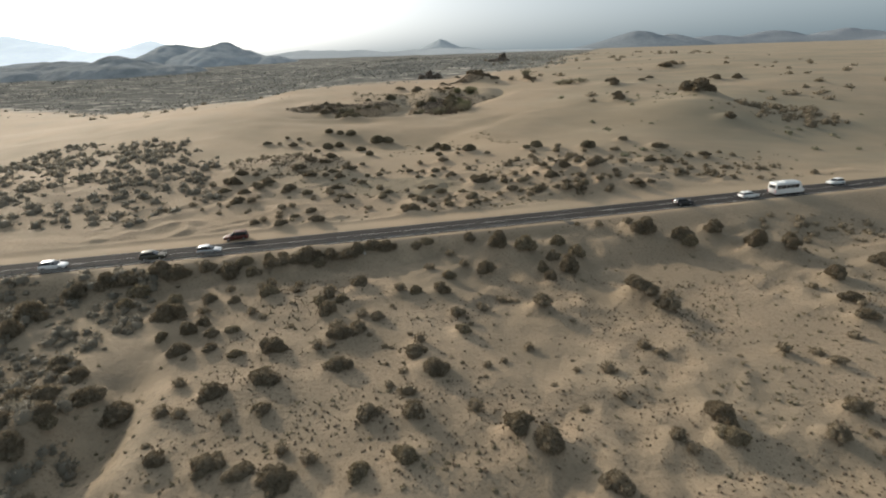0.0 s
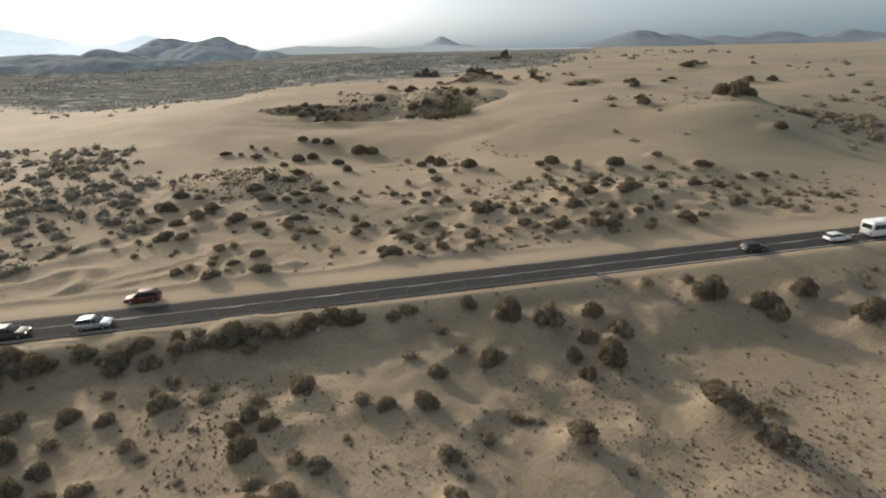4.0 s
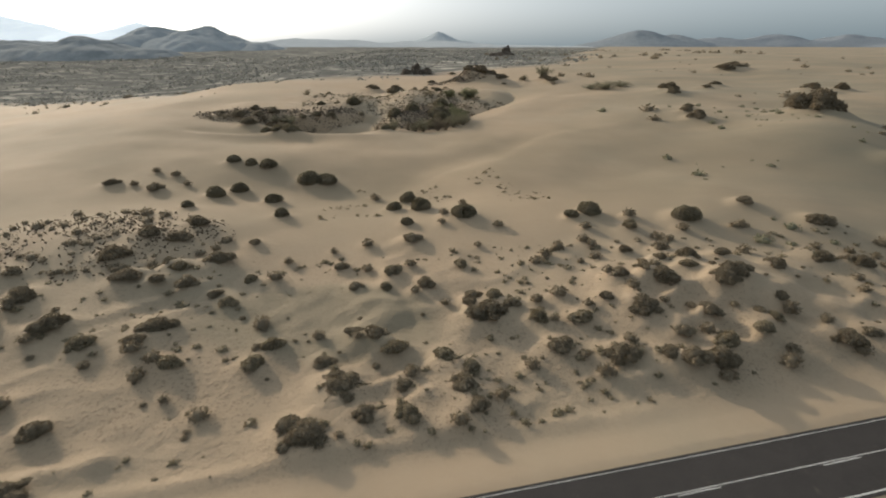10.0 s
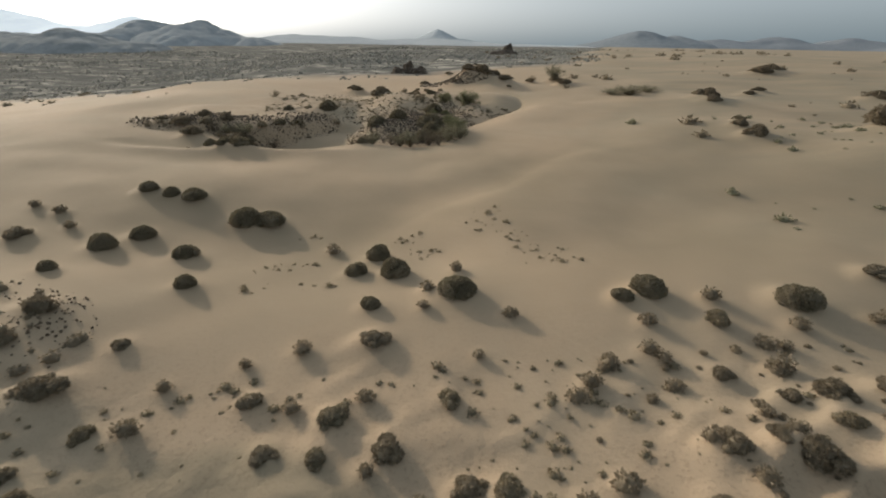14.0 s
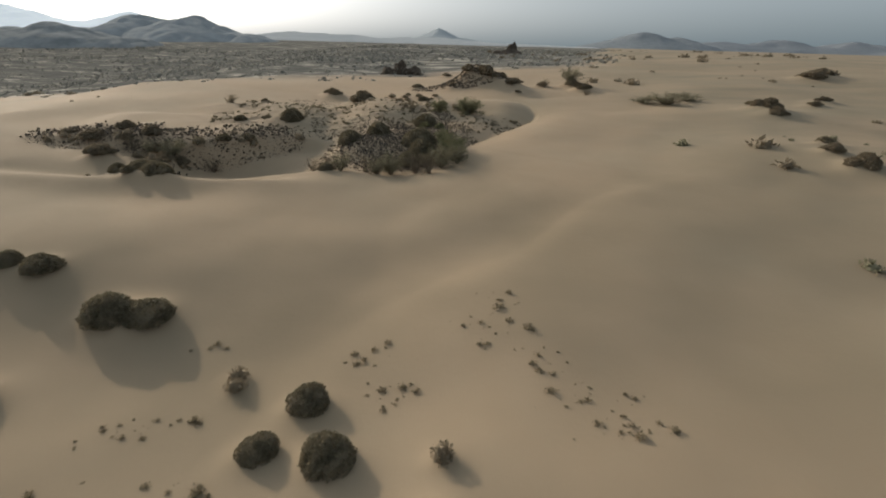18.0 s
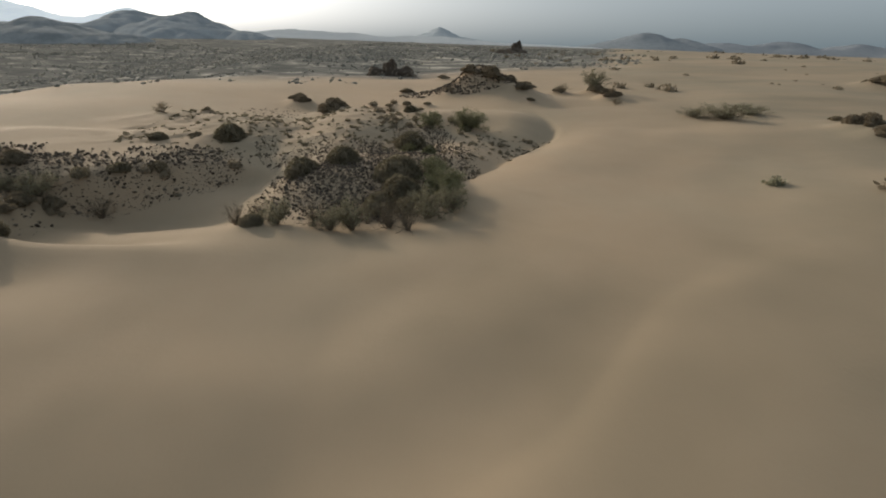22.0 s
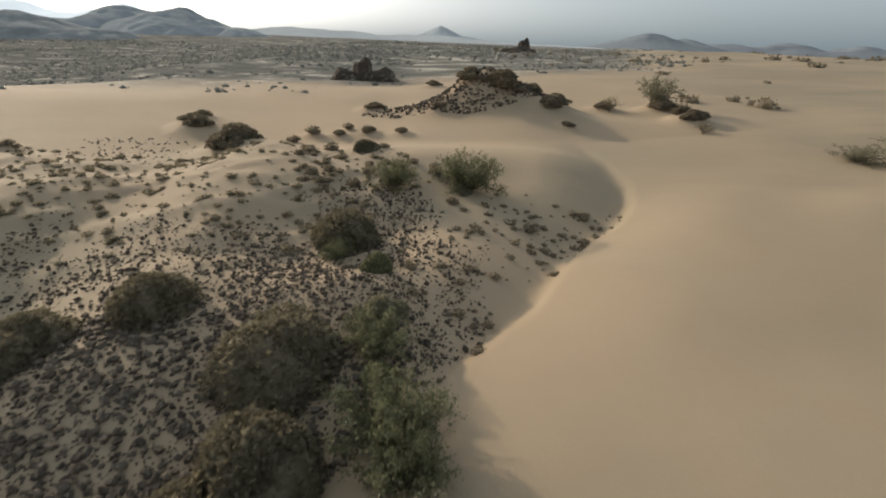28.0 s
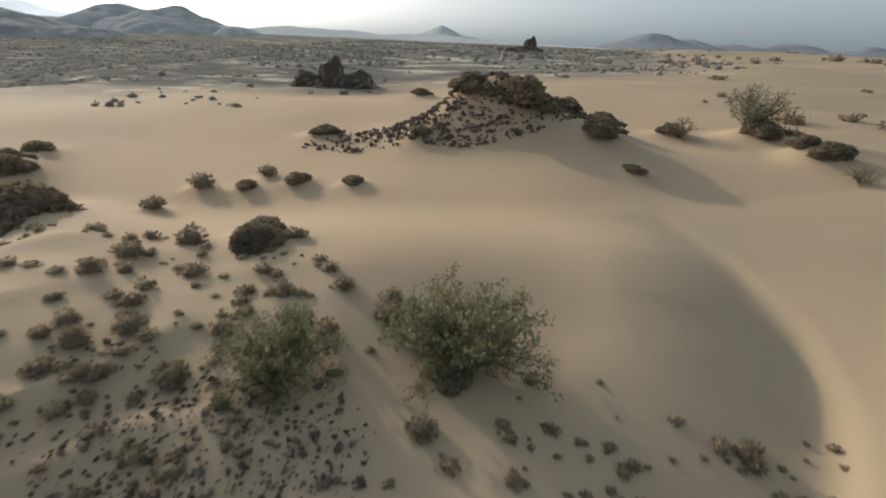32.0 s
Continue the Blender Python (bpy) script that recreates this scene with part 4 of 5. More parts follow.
def tube(path, radius, sides=5):
    """A tapering twig along a path."""
    path = np.asarray(path, float)
    v, f = [], []
    for i, p in enumerate(path):
        d = path[min(i + 1, len(path) - 1)] - path[max(i - 1, 0)]
        d /= np.linalg.norm(d) + 1e-9
        a = np.cross(d, (0.3, 0.9, 0.2))
        a /= np.linalg.norm(a) + 1e-9
        b = np.cross(d, a)
        r = radius * (1 - 0.8 * i / (len(path) - 1))
        for k in range(sides):
            t = 2 * np.pi * k / sides
            v.append(p + r * (a * np.cos(t) + b * np.sin(t)))
    for i in range(len(path) - 1):
        for k in range(sides):
            a, b = i * sides + k, i * sides + (k + 1) % sides
            f.append((a, b, b + sides, a + sides))
    return v, f


def wispy_meshes(seed, leaf, stems, leaves, tall):
    """A loose shrub of thin arching stems with sparse leaf tufts, 1 m wide."""
    rng = np.random.default_rng(seed)
    sv, sf, tips = [], [], []

    def add(v, f):
        n = len(sv)
        sv.extend(v)
        sf.extend([tuple(i + n for i in q) for q in f])

    for _ in range(stems):
        az, lean = rng.uniform(0, 2 * np.pi), rng.uniform(0.15, 0.95)
        d = np.array([math.cos(az) * lean, math.sin(az) * lean, 1.0])
        d /= np.linalg.norm(d)
        p, path = np.array([0.05 * math.cos(az), 0.05 * math.sin(az), 0.0]), []
        for k in range(7):
            path.append(p.copy())
            d = d + rng.normal(size=3) * 0.22 + np.array([0, 0, -0.05])
            d /= np.linalg.norm(d)
            p = p + d * 0.11 * tall * rng.uniform(0.7, 1.2)
            p[2] = max(p[2], 0.02)
        v, f = tube(path, 0.012)
        add(v, f)
        for k in range(2, 7):
            tips.append((path[k], d))
            for _ in range(2):
                e = d + rng.normal(size=3) * 0.9
                e /= np.linalg.norm(e)
                q = [path[k], path[k] + e * 0.06, path[k] + e * 0.13 + rng.normal(size=3) * 0.02]
                v, f = tube(q, 0.005, 3)
                add(v, f)
                tips.append((q[1], e))
                tips.append((q[2], e))
    woody = mesh_from("stems", [tuple(p) for p in sv], sf, BARK)
    c = np.array([t[0] for t in tips])
    g = np.array([t[1] for t in tips])
    pick = rng.integers(0, len(c), leaves)
    p = c[pick] + rng.normal(size=(leaves, 3)) * 0.03
    p[:, 2] = np.maximum(p[:, 2], 0.02)
    v, f = blades(p, g[pick], 0.03, rng, flat=0.9)
    return woody, mesh_from("foliage", v, f, leaf)


def shrub_thing(name, label, crown, core, names=("crown", "woody_core")):
    ob = tagged(new(name), label, "shrub", "desert shrubs")
    part_of(ob, names[0], crown)
    part_of(ob, names[1], core)
    return ob


def set_down(ob, x, y, w, sink=0.06, tall=1.0, turn=0.0):
    ob.matrix_basis = Matrix.Translation((x, y, on_ground(x, y) - sink * w)) @ Matrix.Rotation(turn, 4, "Z") @ Matrix.Diagonal((w, w, w * tall, 1))


LABELS = ["dark cushion-shaped desert shrub on a sand hummock", "low dark olive salt bush in wind-piled sand",
          "dense rounded brown-green shrub on sand"]
fine = [shrub_meshes(20 + i, LEAF_DARK, 4200, 0.028, q) for i, q in enumerate((0.85, 1.0, 0.75, 0.9))]
mids = [shrub_meshes(40 + i, LEAF_DARK if i % 3 else LEAF_PALE, 1700, 0.036, q) for i, q in enumerate((0.8, 1.0, 0.7, 0.9, 0.75, 1.05, 0.95, 0.85))]
domes = [shrub_meshes(30 + i, LEAF_DOME, 6500, 0.024, q, 0.4) for i, q in enumerate((1.0, 0.95, 1.05))]
rng = np.random.default_rng(5)
grown_up = sorted(SHRUBS, key=lambda q: -q[2])[:298]
for i, (x, y, w) in enumerate(sorted(grown_up)):
    big = w > 3.1
    crown, core = fine[i % 4] if big else mids[i % 8]
    if (214 < y < 262 and abs(x) < 34 and w > 2.4) or (148 < y < 213 and abs(x) < 46 and w > 1.7):
        crown, core = domes[i % 3]
    ob = shrub_thing("shrub", LABELS[i % 3] if w < 4.5 else "large dark mounded desert shrub on a hummock", crown, core)
    bulk = 1.3 if 214 < y < 246 and abs(x) < 20 else 1.08 if -20 < across(x, y) < 0 and x < 0 else 1.2 if -40 < across(x, y) < 0 and x > -5 and w < 3.8 else 1.0 if across(x, y) < 0 and w > 3.8 else 1.05
    tall = rng.uniform(0.95, 1.2) if -20 < across(x, y) < 0 and x < 0 else rng.uniform(1.25, 1.6) if -26 < across(x, y) < 0 else rng.uniform(0.8, 1.1) if across(x, y) < 0 else 0.72 if w > 6.5 and y > 255 else 1.0 if w > 6.5 and y < 270 else rng.uniform(0.6, 0.8) if y > 258 else rng.uniform(0.9, 1.1) if bulk > 1.25 else rng.uniform(0.72, 0.82) if w > 3.4 and 150 < y < 200 and x < -20 else rng.uniform(0.68, 0.88) if 150 < y < 212 and abs(x) < 50 else rng.uniform(0.6, 0.9)
    set_down(ob, x, y, w * bulk, 0.10 if w > 3.6 else 0.06, tall=tall, turn=rng.uniform(0, 6.28))

wisps = [wispy_meshes(60, LEAF_GREEN, 46, 9000, 1.1), wispy_meshes(61, LEAF_GREEN, 60, 10000, 1.3), wispy_meshes(62, LEAF_PALE, 26, 1500, 1.0), wispy_meshes(63, LEAF_OLIVE, 34, 3200, 1.15), wispy_meshes(64, LEAF_PALE, 30, 350, 1.15)]
for i, (x, y, w) in enumerate([(-14, 214.6, 2.2), (-9.5, 214.4, 2.4), (-5.5, 214.2, 2.6), (-1.5, 214.4, 3.0), (2.5, 214.8, 3.2), (6.5, 216.0, 3.0), (-12, 215.6, 2.4), (-3.6, 213.6, 2.2), (4.6, 213.4, 2.6), (9.2, 217.8, 2.6), (-33, 221.5, 3.0), (-39, 220.5, 3.2), (-46, 221.0, 2.8), (-42.5, 220.4, 2.4)]):
    stems, leaf = wisps[3] if i % 2 else wisps[4]
    ob = shrub_thing("spiny_shrub", "thin half-bare spiny shrub at the mound's foot", leaf, stems, ("foliage", "branchwork"))
    set_down(ob, x, y, w * (1.2 if i % 2 else 1.1), 0.01, tall=1.35 if x > -20 else 1.0, turn=i * 1.9)
for i, (x, y, w) in enumerate(GREEN_SHRUBS):
    stems, leaf = wisps[2] if i in (4, 8, 10) else wisps[3] if x > 30 else wisps[i % 2]
    ob = shrub_thing("spiny_shrub", "half-bare dry spiny shrub on sand" if i in (4, 8, 10) else "loose olive spiny shrub in drifted sand" if x > 30 else "loose green spiny shrub with thin pale stems", leaf, stems, ("foliage", "branchwork"))
    set_down(ob, x, y, w, 0.01, tall=0.5 if x > 50 else 1.0, turn=i * 1.3)


# dense green bushes on the shaded side of the stony mound
green = [shrub_meshes(55 + i, LEAF_OLIVE if i else LEAF_GREEN, 4200, 0.028, 0.95) for i in range(2)]
for i, (x, y, w) in enumerate([(8.6, 223.0, 2.5), (9.0, 219.6, 2.0), (7.4, 227.4, 2.7), (6.8, 232.0, 3.0), (6.4, 236.8, 2.8), (12.2, 252.6, 1.9)]):
    ob = shrub_thing("shrub", "dense dark green bush on a stony mound" if y < 245 else "dense green bush under a loose spiny shrub", *green[i % 2])
    set_down(ob, x, y, w, tall=1.1, turn=i * 2.1)


# ---- countless small plants ----
def scatter(name, label, mat, places, sizes, seed, count=34, size=0.2, up=0.6):
    """Many low tufts in one mesh."""
    rng = np.random.default_rng(seed)
    n = len(places)
    az, z = rng.uniform(0, 6.28, (n, count)), rng.uniform(0.0, 1.0, (n, count))
    r = np.sqrt(1 - z * z)
    d = np.stack([r * np.cos(az), r * np.sin(az), z], -1)
    c = np.asarray(places)[:, None, :] + d * np.asarray(sizes)[:, None, None] * np.array([0.5, 0.5, up]) * rng.uniform(0.05, 1.0, (n, count, 1))
    s = np.repeat(np.asarray(sizes) * size, count)[:, None]
    v, f = blades(c.reshape(-1, 3), d.reshape(-1, 3), s, rng)
    return tagged(new(name, mesh_from(name, v, f, mat)), label, "scrub", kind="stuff")


def cushions(name, label, mat, places, sizes, seed, count=24, size=0.16, up=0.55, cols=7, rows=(-0.1, 0.45, 0.82)):
    """Many small rounded bushes in one mesh: a lumpy cushion each, bristling with leaves."""
    rng = np.random.default_rng(seed)
    places, sizes = np.asarray(places), np.asarray(sizes)
    n, last = len(places), cols * (len(rows) - 1)
    az = np.tile(np.linspace(0, 2 * np.pi, cols, endpoint=False), len(rows))
    z = np.repeat(rows, cols)
    r = np.sqrt(1 - z * z)
    d = np.concatenate([np.stack([r * np.cos(az), r * np.sin(az), z], 1), [(0, 0, 1)]])
    high = up * rng.uniform(0.7, 1.3, (n, 1, 1))
    shape = np.concatenate([np.full((n, 1, 2), 0.5) * rng.uniform(0.85, 1.2, (n, 1, 2)), high], 2)
    v = d[None] * rng.uniform(0.56, 0.84, (n, len(d), 1)) * shape * sizes[:, None, None] + places[:, None, :]
    f = []
    for row in range(0, last, cols):
        for k in range(cols):
            a, b = row + k, row + (k + 1) % cols
            f += [(a, b, b + cols), (a, b + cols, a + cols)]
    f += [(last + k, last + (k + 1) % cols, last + cols) for k in range(cols)]
    f = (np.arange(n)[:, None, None] * len(d) + np.array(f)[None]).reshape(-1, 3)
    v = v.reshape(-1, 3)
    az, z = rng.uniform(0, 6.28, (n, count)), rng.uniform(0.0, 1.0, (n, count))
    r = np.sqrt(1 - z * z)
    d = np.stack([r * np.cos(az), r * np.sin(az), z], -1)
    c = places[:, None, :] + d * shape * sizes[:, None, None] * rng.uniform(0.62, 1.02, (n, count, 1))
    bv, bf = blades(c.reshape(-1, 3), d.reshape(-1, 3), np.repeat(sizes * size, count)[:, None], rng)
    me = mesh_from(name, np.concatenate([v, bv]), np.concatenate([f, bf + len(v)]), mat)
    me.polygons.foreach_set("use_smooth", [True] * len(f) + [False] * len(bf))
    return tagged(new(name, me), label, "scrub", kind="stuff")


def sprinkle(n, x0, x1, y0, y1, seed, keep):
    rng = np.random.default_rng(seed)
    x, y = rng.uniform(x0, x1, n), rng.uniform(y0, y1, n)
    k = keep(x, y, rng.uniform(0, 1, n))
    x, y = x[k], y[k]
    return np.stack([x, y, ground_height(x, y) + hummocks(x, y)], 1)


def off_road(x, y):
    return np.abs(across(x, y)) > 5.0


def sizes_for(p, a, b, seed):
    return a + (b - a) * np.random.default_rng(seed).uniform(0, 1, len(p)) ** 2


p = sprinkle(7000, -75, 90, 25, 100, 71, lambda x, y, u: off_road(x, y) & (across(x, y) < 0) & (u < 0.35 + 0.6 * value_noise(x, y, 12, 31)))
cushions("scrub_tufts", "small dry brown tufts over low sandy ground", LEAF_PALE, p, sizes_for(p, 0.12, 0.7, 1), 81, 16, 0.24, 0.4)
p = sprinkle(4200, -75, 100, 100, 150, 72, lambda x, y, u: (across(x, y) > 9) & (u < 0.22 + 0.6 * value_noise(x, y, 14, 33)) & (y < 140 + 0.1 * x))
cushions("scrub_tufts", "small dry brown tufts between the roadside shrubs", LEAF_PALE, p, sizes_for(p, 0.2, 1.2, 2), 82, 34, 0.19, 0.28)
p = sprinkle(4200, -40, 26, 226, 268, 73, lambda x, y, u: (u < 0.45 + 0.6 * value_noise(x, y, 7, 35)) & (brink_side(x, y)[0] > 0.4) & (y < 262 - 0.5 * np.maximum(x, 0)) & (y > 236) & ((x < 7) | (u < 0.16)))
cushions("scrub_tufts", "small grey-brown tufts on the stony mound", LEAF_PALE, p, sizes_for(p, 0.2, 1.0, 3), 83, 60, 0.16, 0.34)
p = sprinkle(520, 6, 28, 226, 252, 78, lambda x, y, u: (brink_side(x, y)[0] > 0.2) & (brink_side(x, y)[0] < 9) & (u < 0.75 + 0.9 * value_noise(x, y, 4, 62)))
cushions("scrub_tufts", "low dark tufts on a shaded sandy flank", LEAF_DARK, p, sizes_for(p, 0.2, 0.95, 5), 89, 60, 0.16, 0.36)
p = sprinkle(7600, -230, -50, 100, 235, 74, lambda x, y, u: (across(x, y) > 7) & (y < 182 + 14 * value_noise(x, y, 22, 59)) & (x + 12 * value_noise(x, y, 13, 38) + 5 * value_noise(x, y, 5, 36) < -62 - 0.25 * np.abs(y - 116) - 0.2 * np.maximum(y - 150, 0)) & (u < (0.62 + 0.75 * value_noise(x, y, 9, 37)) * np.minimum(1, 150 / y)))
cushions("scrub_thicket", "grey-brown low desert scrub in open sand", LEAF_SCRUB, p, sizes_for(p, 0.6, 3.2, 4), 84, 26, 0.15, 0.5)
p = sprinkle(5600, -104, -34, 22, 84, 77, lambda x, y, u: (off_road(x, y)) & (((x + 64) / 30) ** 4 + ((y - 52) / 25) ** 4 + 0.7 * value_noise(x, y, 11, 66) < 0.85) & (x + 3 * value_noise(x, y, 4, 44) < -36.5 - 0.3 * (y - 36)) & (u < 0.62 + 0.8 * value_noise(x, y, 7, 45)))
cushions("scrub_thicket", "grey-brown thicket of low scrub in a sandy hollow", LEAF_SCRUB, p, sizes_for(p, 0.6, 2.7, 14), 87, 50, 0.12, 0.5)
p = sprinkle(620, 48, 190, 135, 230, 94, lambda x, y, u: (across(x, y) > 22) & (u < 0.16 + 0.75 * value_noise(x * 0.6, y, 16, 64)))
cushions("scrub_tufts", "loose low olive tufts on eastern dunes", LEAF_OLIVE, p, sizes_for(p, 0.5, 2.6, 16), 94, 44, 0.15, 0.3)
p = sprinkle(900, 50, 112, 46, 104, 95, lambda x, y, u: (across(x, y) < -9) & (x + 6 * value_noise(x, y, 9, 68) > 62) & (u < 0.5 + 0.8 * value_noise(x, y, 8, 67)))
cushions("scrub_tufts", "brown low scrub on the sandy field's edge", LEAF_DARK, p, sizes_for(p, 0.4, 2.3, 17), 95, 50, 0.14, 0.42)
p = sprinkle(700, 40, 230, 205, 620, 75, lambda x, y, u: u < 0.22 + 0.7 * value_noise(x, y, 26, 39))
cushions("scrub_tufts", "sparse low tufts on far pale dunes", LEAF_DARK, p, sizes_for(p, 0.7, 5.0, 6), 85, 34, 0.16, 0.3)
p = sprinkle(72000, -800, 300, 255, 1000, 76, lambda x, y, u: (scrub_line(x, y) + 34 * value_noise(x, y, 24, 41) + 14 * value_noise(x, y, 8, 42) > 326) & (u < (360.0 / y) ** 1.3 * (0.65 + 0.9 * value_noise(x, y, 13, 43)) * np.clip(0.75 + 2.2 * value_noise(x * 0.55, y, 42, 58), 0.3, 1.5)))
cushions("scrub_plain", "grey scrub covering the far volcanic plain", LEAF_GREY, p, sizes_for(p, 0.8, 3.6, 7) * (0.4 + p[:, 1] / 700), 86, 2, 0.22, 0.35, 5, (-0.1, 0.6))
p = sprinkle(500, -330, -60, 225, 400, 79, lambda x, y, u: (np.abs(scrub_line(x, y) - 318 - 20 * value_noise(x, y, 30, 46)) < 26) & (u < 0.5 + 0.8 * value_noise(x, y, 14, 48)))
cushions("scrub_belt", "loose belts of low shrubs at the edge of the plain", LEAF_DARK, p, sizes_for(p, 0.9, 4.2, 8), 90, 40, 0.13, 0.4)


p = sprinkle(260, -64, -24, 128, 156, 80, lambda x, y, u: ((x + 44) / 18) ** 2 + ((y - 142) / 11) ** 2 < 0.9)
cushions("scrub_tufts", "low dark scrub on a rocky slope", LEAF_DARK, p, sizes_for(p, 0.4, 2.0, 11), 91, 50, 0.12, 0.45)


p = sprinkle(300, -62, -20, 207, 238, 86, lambda x, y, u: (u < 0.75 * np.exp(-((x + 40.5) / 3.5) ** 2 - ((y - 215) / 7) ** 2)) | ((np.abs(y - bank_foot(x) - 1.0) < 2.6) & (u < 0.4 + 0.7 * value_noise(x, y, 5, 57))))
cushions("scrub_thicket", "dark low scrub clinging to a steep stony bank", LEAF_DARK, p, sizes_for(p, 0.5, 2.2, 15), 93, 90, 0.11, 0.5)


p = sprinkle(360, 94, 146, 168, 206, 85, lambda x, y, u: u < 1.1 - ((x - 119) / 22) ** 2 - ((y - 187) / 14) ** 2)
cushions("scrub_thicket", "dark scrub thicket covering a sandy hillock", LEAF_DARK, p, sizes_for(p, 0.8, 4.0, 12), 92, 70, 0.11, 0.5)


def young(n, x0, x1, y0, y1, seed, keep, extra=()):
    """Small shrubs between the grown ones, joined."""
    p = sprinkle(n, x0, x1, y0, y1, seed, keep)
    size = 0.4 + 1.7 * np.random.default_rng(seed).uniform(0, 1, len(p)) ** 1.7
    if len(extra):
        e = np.array(extra)
        p = np.concatenate([p, np.column_stack([e[:, :2], ground_height(e[:, 0], e[:, 1]) + hummocks(e[:, 0], e[:, 1])])])
        size = np.concatenate([size, e[:, 2]])
    cushions("young_shrubs", "many small brown young shrubs in open sand", LEAF_DARK, p, size, seed, 150, 0.12, 0.45)


young(330, -48, 62, 28, 78, 101, lambda x, y, u: (across(x, y) < -9) & (u < 0.42 + 0.5 * value_noise(x, y, 13, 47)), sorted(SHRUBS, key=lambda q: -q[2])[298:])
young(900, -62, 95, 106, 150, 102, lambda x, y, u: (across(x, y) > 9.5) & (across(x, y) < 38) & (u < (0.40 + 0.6 * value_noise(x, y, 11, 49)) * (0.6 + 0.4 * step(5, 30, x))))
p = np.array([(12.6, 175.3), (12.0, 174.2), (11.2, 172.3), (9.1, 170.9), (10.9, 168.7), (13.3, 169.8), (2.7, 164.5), (0.7, 168.4), (15.1, 165.5), (16.4, 162.4), (19.9, 161.6), (13.7, 166.4), (-13.1, 170.6), (3.4, 163.2), (-16.2, 160.2), (-13.7, 160.1), (-11.6, 160.6), (-9.2, 155.4), (-7.9, 155.2), (-7.1, 155.3), (-14.8, 154.3), (-0.1, 168.8), (2, 163.9), (14.7, 162), (16.8, 159), (18.3, 158), (20.4, 159.2)])
r = np.random.default_rng(15)
p = np.concatenate([p + r.normal(size=p.shape) * np.array([1.1, 0.7]) for _ in range(7)])
p = np.column_stack([p, ground_height(p[:, 0], p[:, 1])])
scatter("dry_sprigs", "dry brown sprigs half buried in smooth sand", LEAF_PALE, p, 0.12 + 0.95 * r.uniform(0, 1, len(p)) ** 3, 88, 60, 0.17, 0.32)

# ---- stones ----
def stone_shape(seed):
    bm = bmesh.new()
    bmesh.ops.create_icosphere(bm, subdivisions=1, radius=0.5)
    r = random.Random(seed)
    for v in bm.verts:
        v.co *= r.choice((r.uniform(0.45, 0.7), r.uniform(0.75, 1.05), r.uniform(0.95, 1.3)))
        v.co.z *= 0.9
    v = np.array([tuple(v.co) for v in bm.verts])
    f = np.array([[w.index for w in q.verts] for q in bm.faces])
    bm.free()
    return v, f


SHAPES = [stone_shape(i) for i in range(8)]


def stone_field(name, label, mat, places, sizes, seed, parent=None):
    rng = np.random.default_rng(seed)
    vs, fs, n = [], [], 0
    for i, (p, s) in enumerate(zip(places, sizes)):
        v, f = SHAPES[i % 8]
        t = rng.uniform(0, 6.28)
        c, k = math.cos(t), math.sin(t)
        q = (v * np.array([1, rng.uniform(0.6, 1), rng.uniform(0.7, 1.1)])) @ np.array([[c, k, 0], [-k, c, 0], [0, 0, 1]]) * s + p + np.array([0, 0, 0.26 * s])
        vs.append(q)
        fs.append(f + n)
        n += len(v)
    ob = tagged(new(name, mesh_from(name, np.concatenate(vs), np.concatenate(fs), mat)), label, "" if parent else "stones", kind="stuff")
    if parent is not None:
        ob.parent = parent
    return ob


def shards(name, label, mat, places, sizes, seed, parent):
    """Small sharp stones of eight faces each, joined."""
    rng = np.random.default_rng(seed)
    n = len(places)
    d = np.array([(1, 0, 0), (0, 1, 0), (-1, 0, 0), (0, -1, 0), (0, 0, 0.8), (0, 0, -0.5)], float)
    t = rng.uniform(0, 6.28, n)
    turn = np.stack([np.stack([np.cos(t), np.sin(t)], 1), np.stack([-np.sin(t), np.cos(t)], 1)], 1)
    v = d[None] * rng.uniform(0.3, 0.65, (n, 6, 1))
    v[:, :, :2] = v[:, :, :2] @ turn
    v = (v + rng.normal(size=(n, 6, 3)) * 0.08) * np.asarray(sizes)[:, None, None] + np.asarray(places)[:, None, :]
    f = np.array([(0, 1, 4), (1, 2, 4), (2, 3, 4), (3, 0, 4), (1, 0, 5), (2, 1, 5), (3, 2, 5), (0, 3, 5)])
    f = (np.arange(n)[:, None, None] * 6 + f[None]).reshape(-1, 3)
    ob = tagged(new(name, mesh_from(name, v.reshape(-1, 3), f, mat)), label, "" if parent else "stones", kind="stuff")
    ob.parent = parent
    return ob


def mound_stones(x, y, u):
    d = (np.abs(x + 2) / 12.5) ** 4 + (np.abs(y - 228.5) / 14.0) ** 4
    e = ((x + 4) / 16) ** 2 + ((y - 241) / 11.5) ** 2
    g = ((x - 5) / 5.5) ** 2 + ((y - 246.5) / 5.5) ** 2
    h = ((x - 7) / 6) ** 2 + ((y - 237) / 8) ** 2
    bare = 1 - 0.6 * step(230, 236, y) * step(1, -5, x)
    return (brink_side(x, y)[0] > 0.8) & (y > 216) & ((u < (1.2 - 0.9 * d + 0.55 * value_noise(x, y, 3.2, 50)) * (0.45 + 0.55 * step(-13, -1, x)) * bare) & (d < 1.25) | ((e < 1.0) & (u < 0.26 + 0.6 * value_noise(x, y, 5, 51) - 0.3 * e)) | (u < 0.95 - 0.9 * g) | (u < 0.6 - 0.55 * h + 0.5 * value_noise(x, y, 3, 60)))


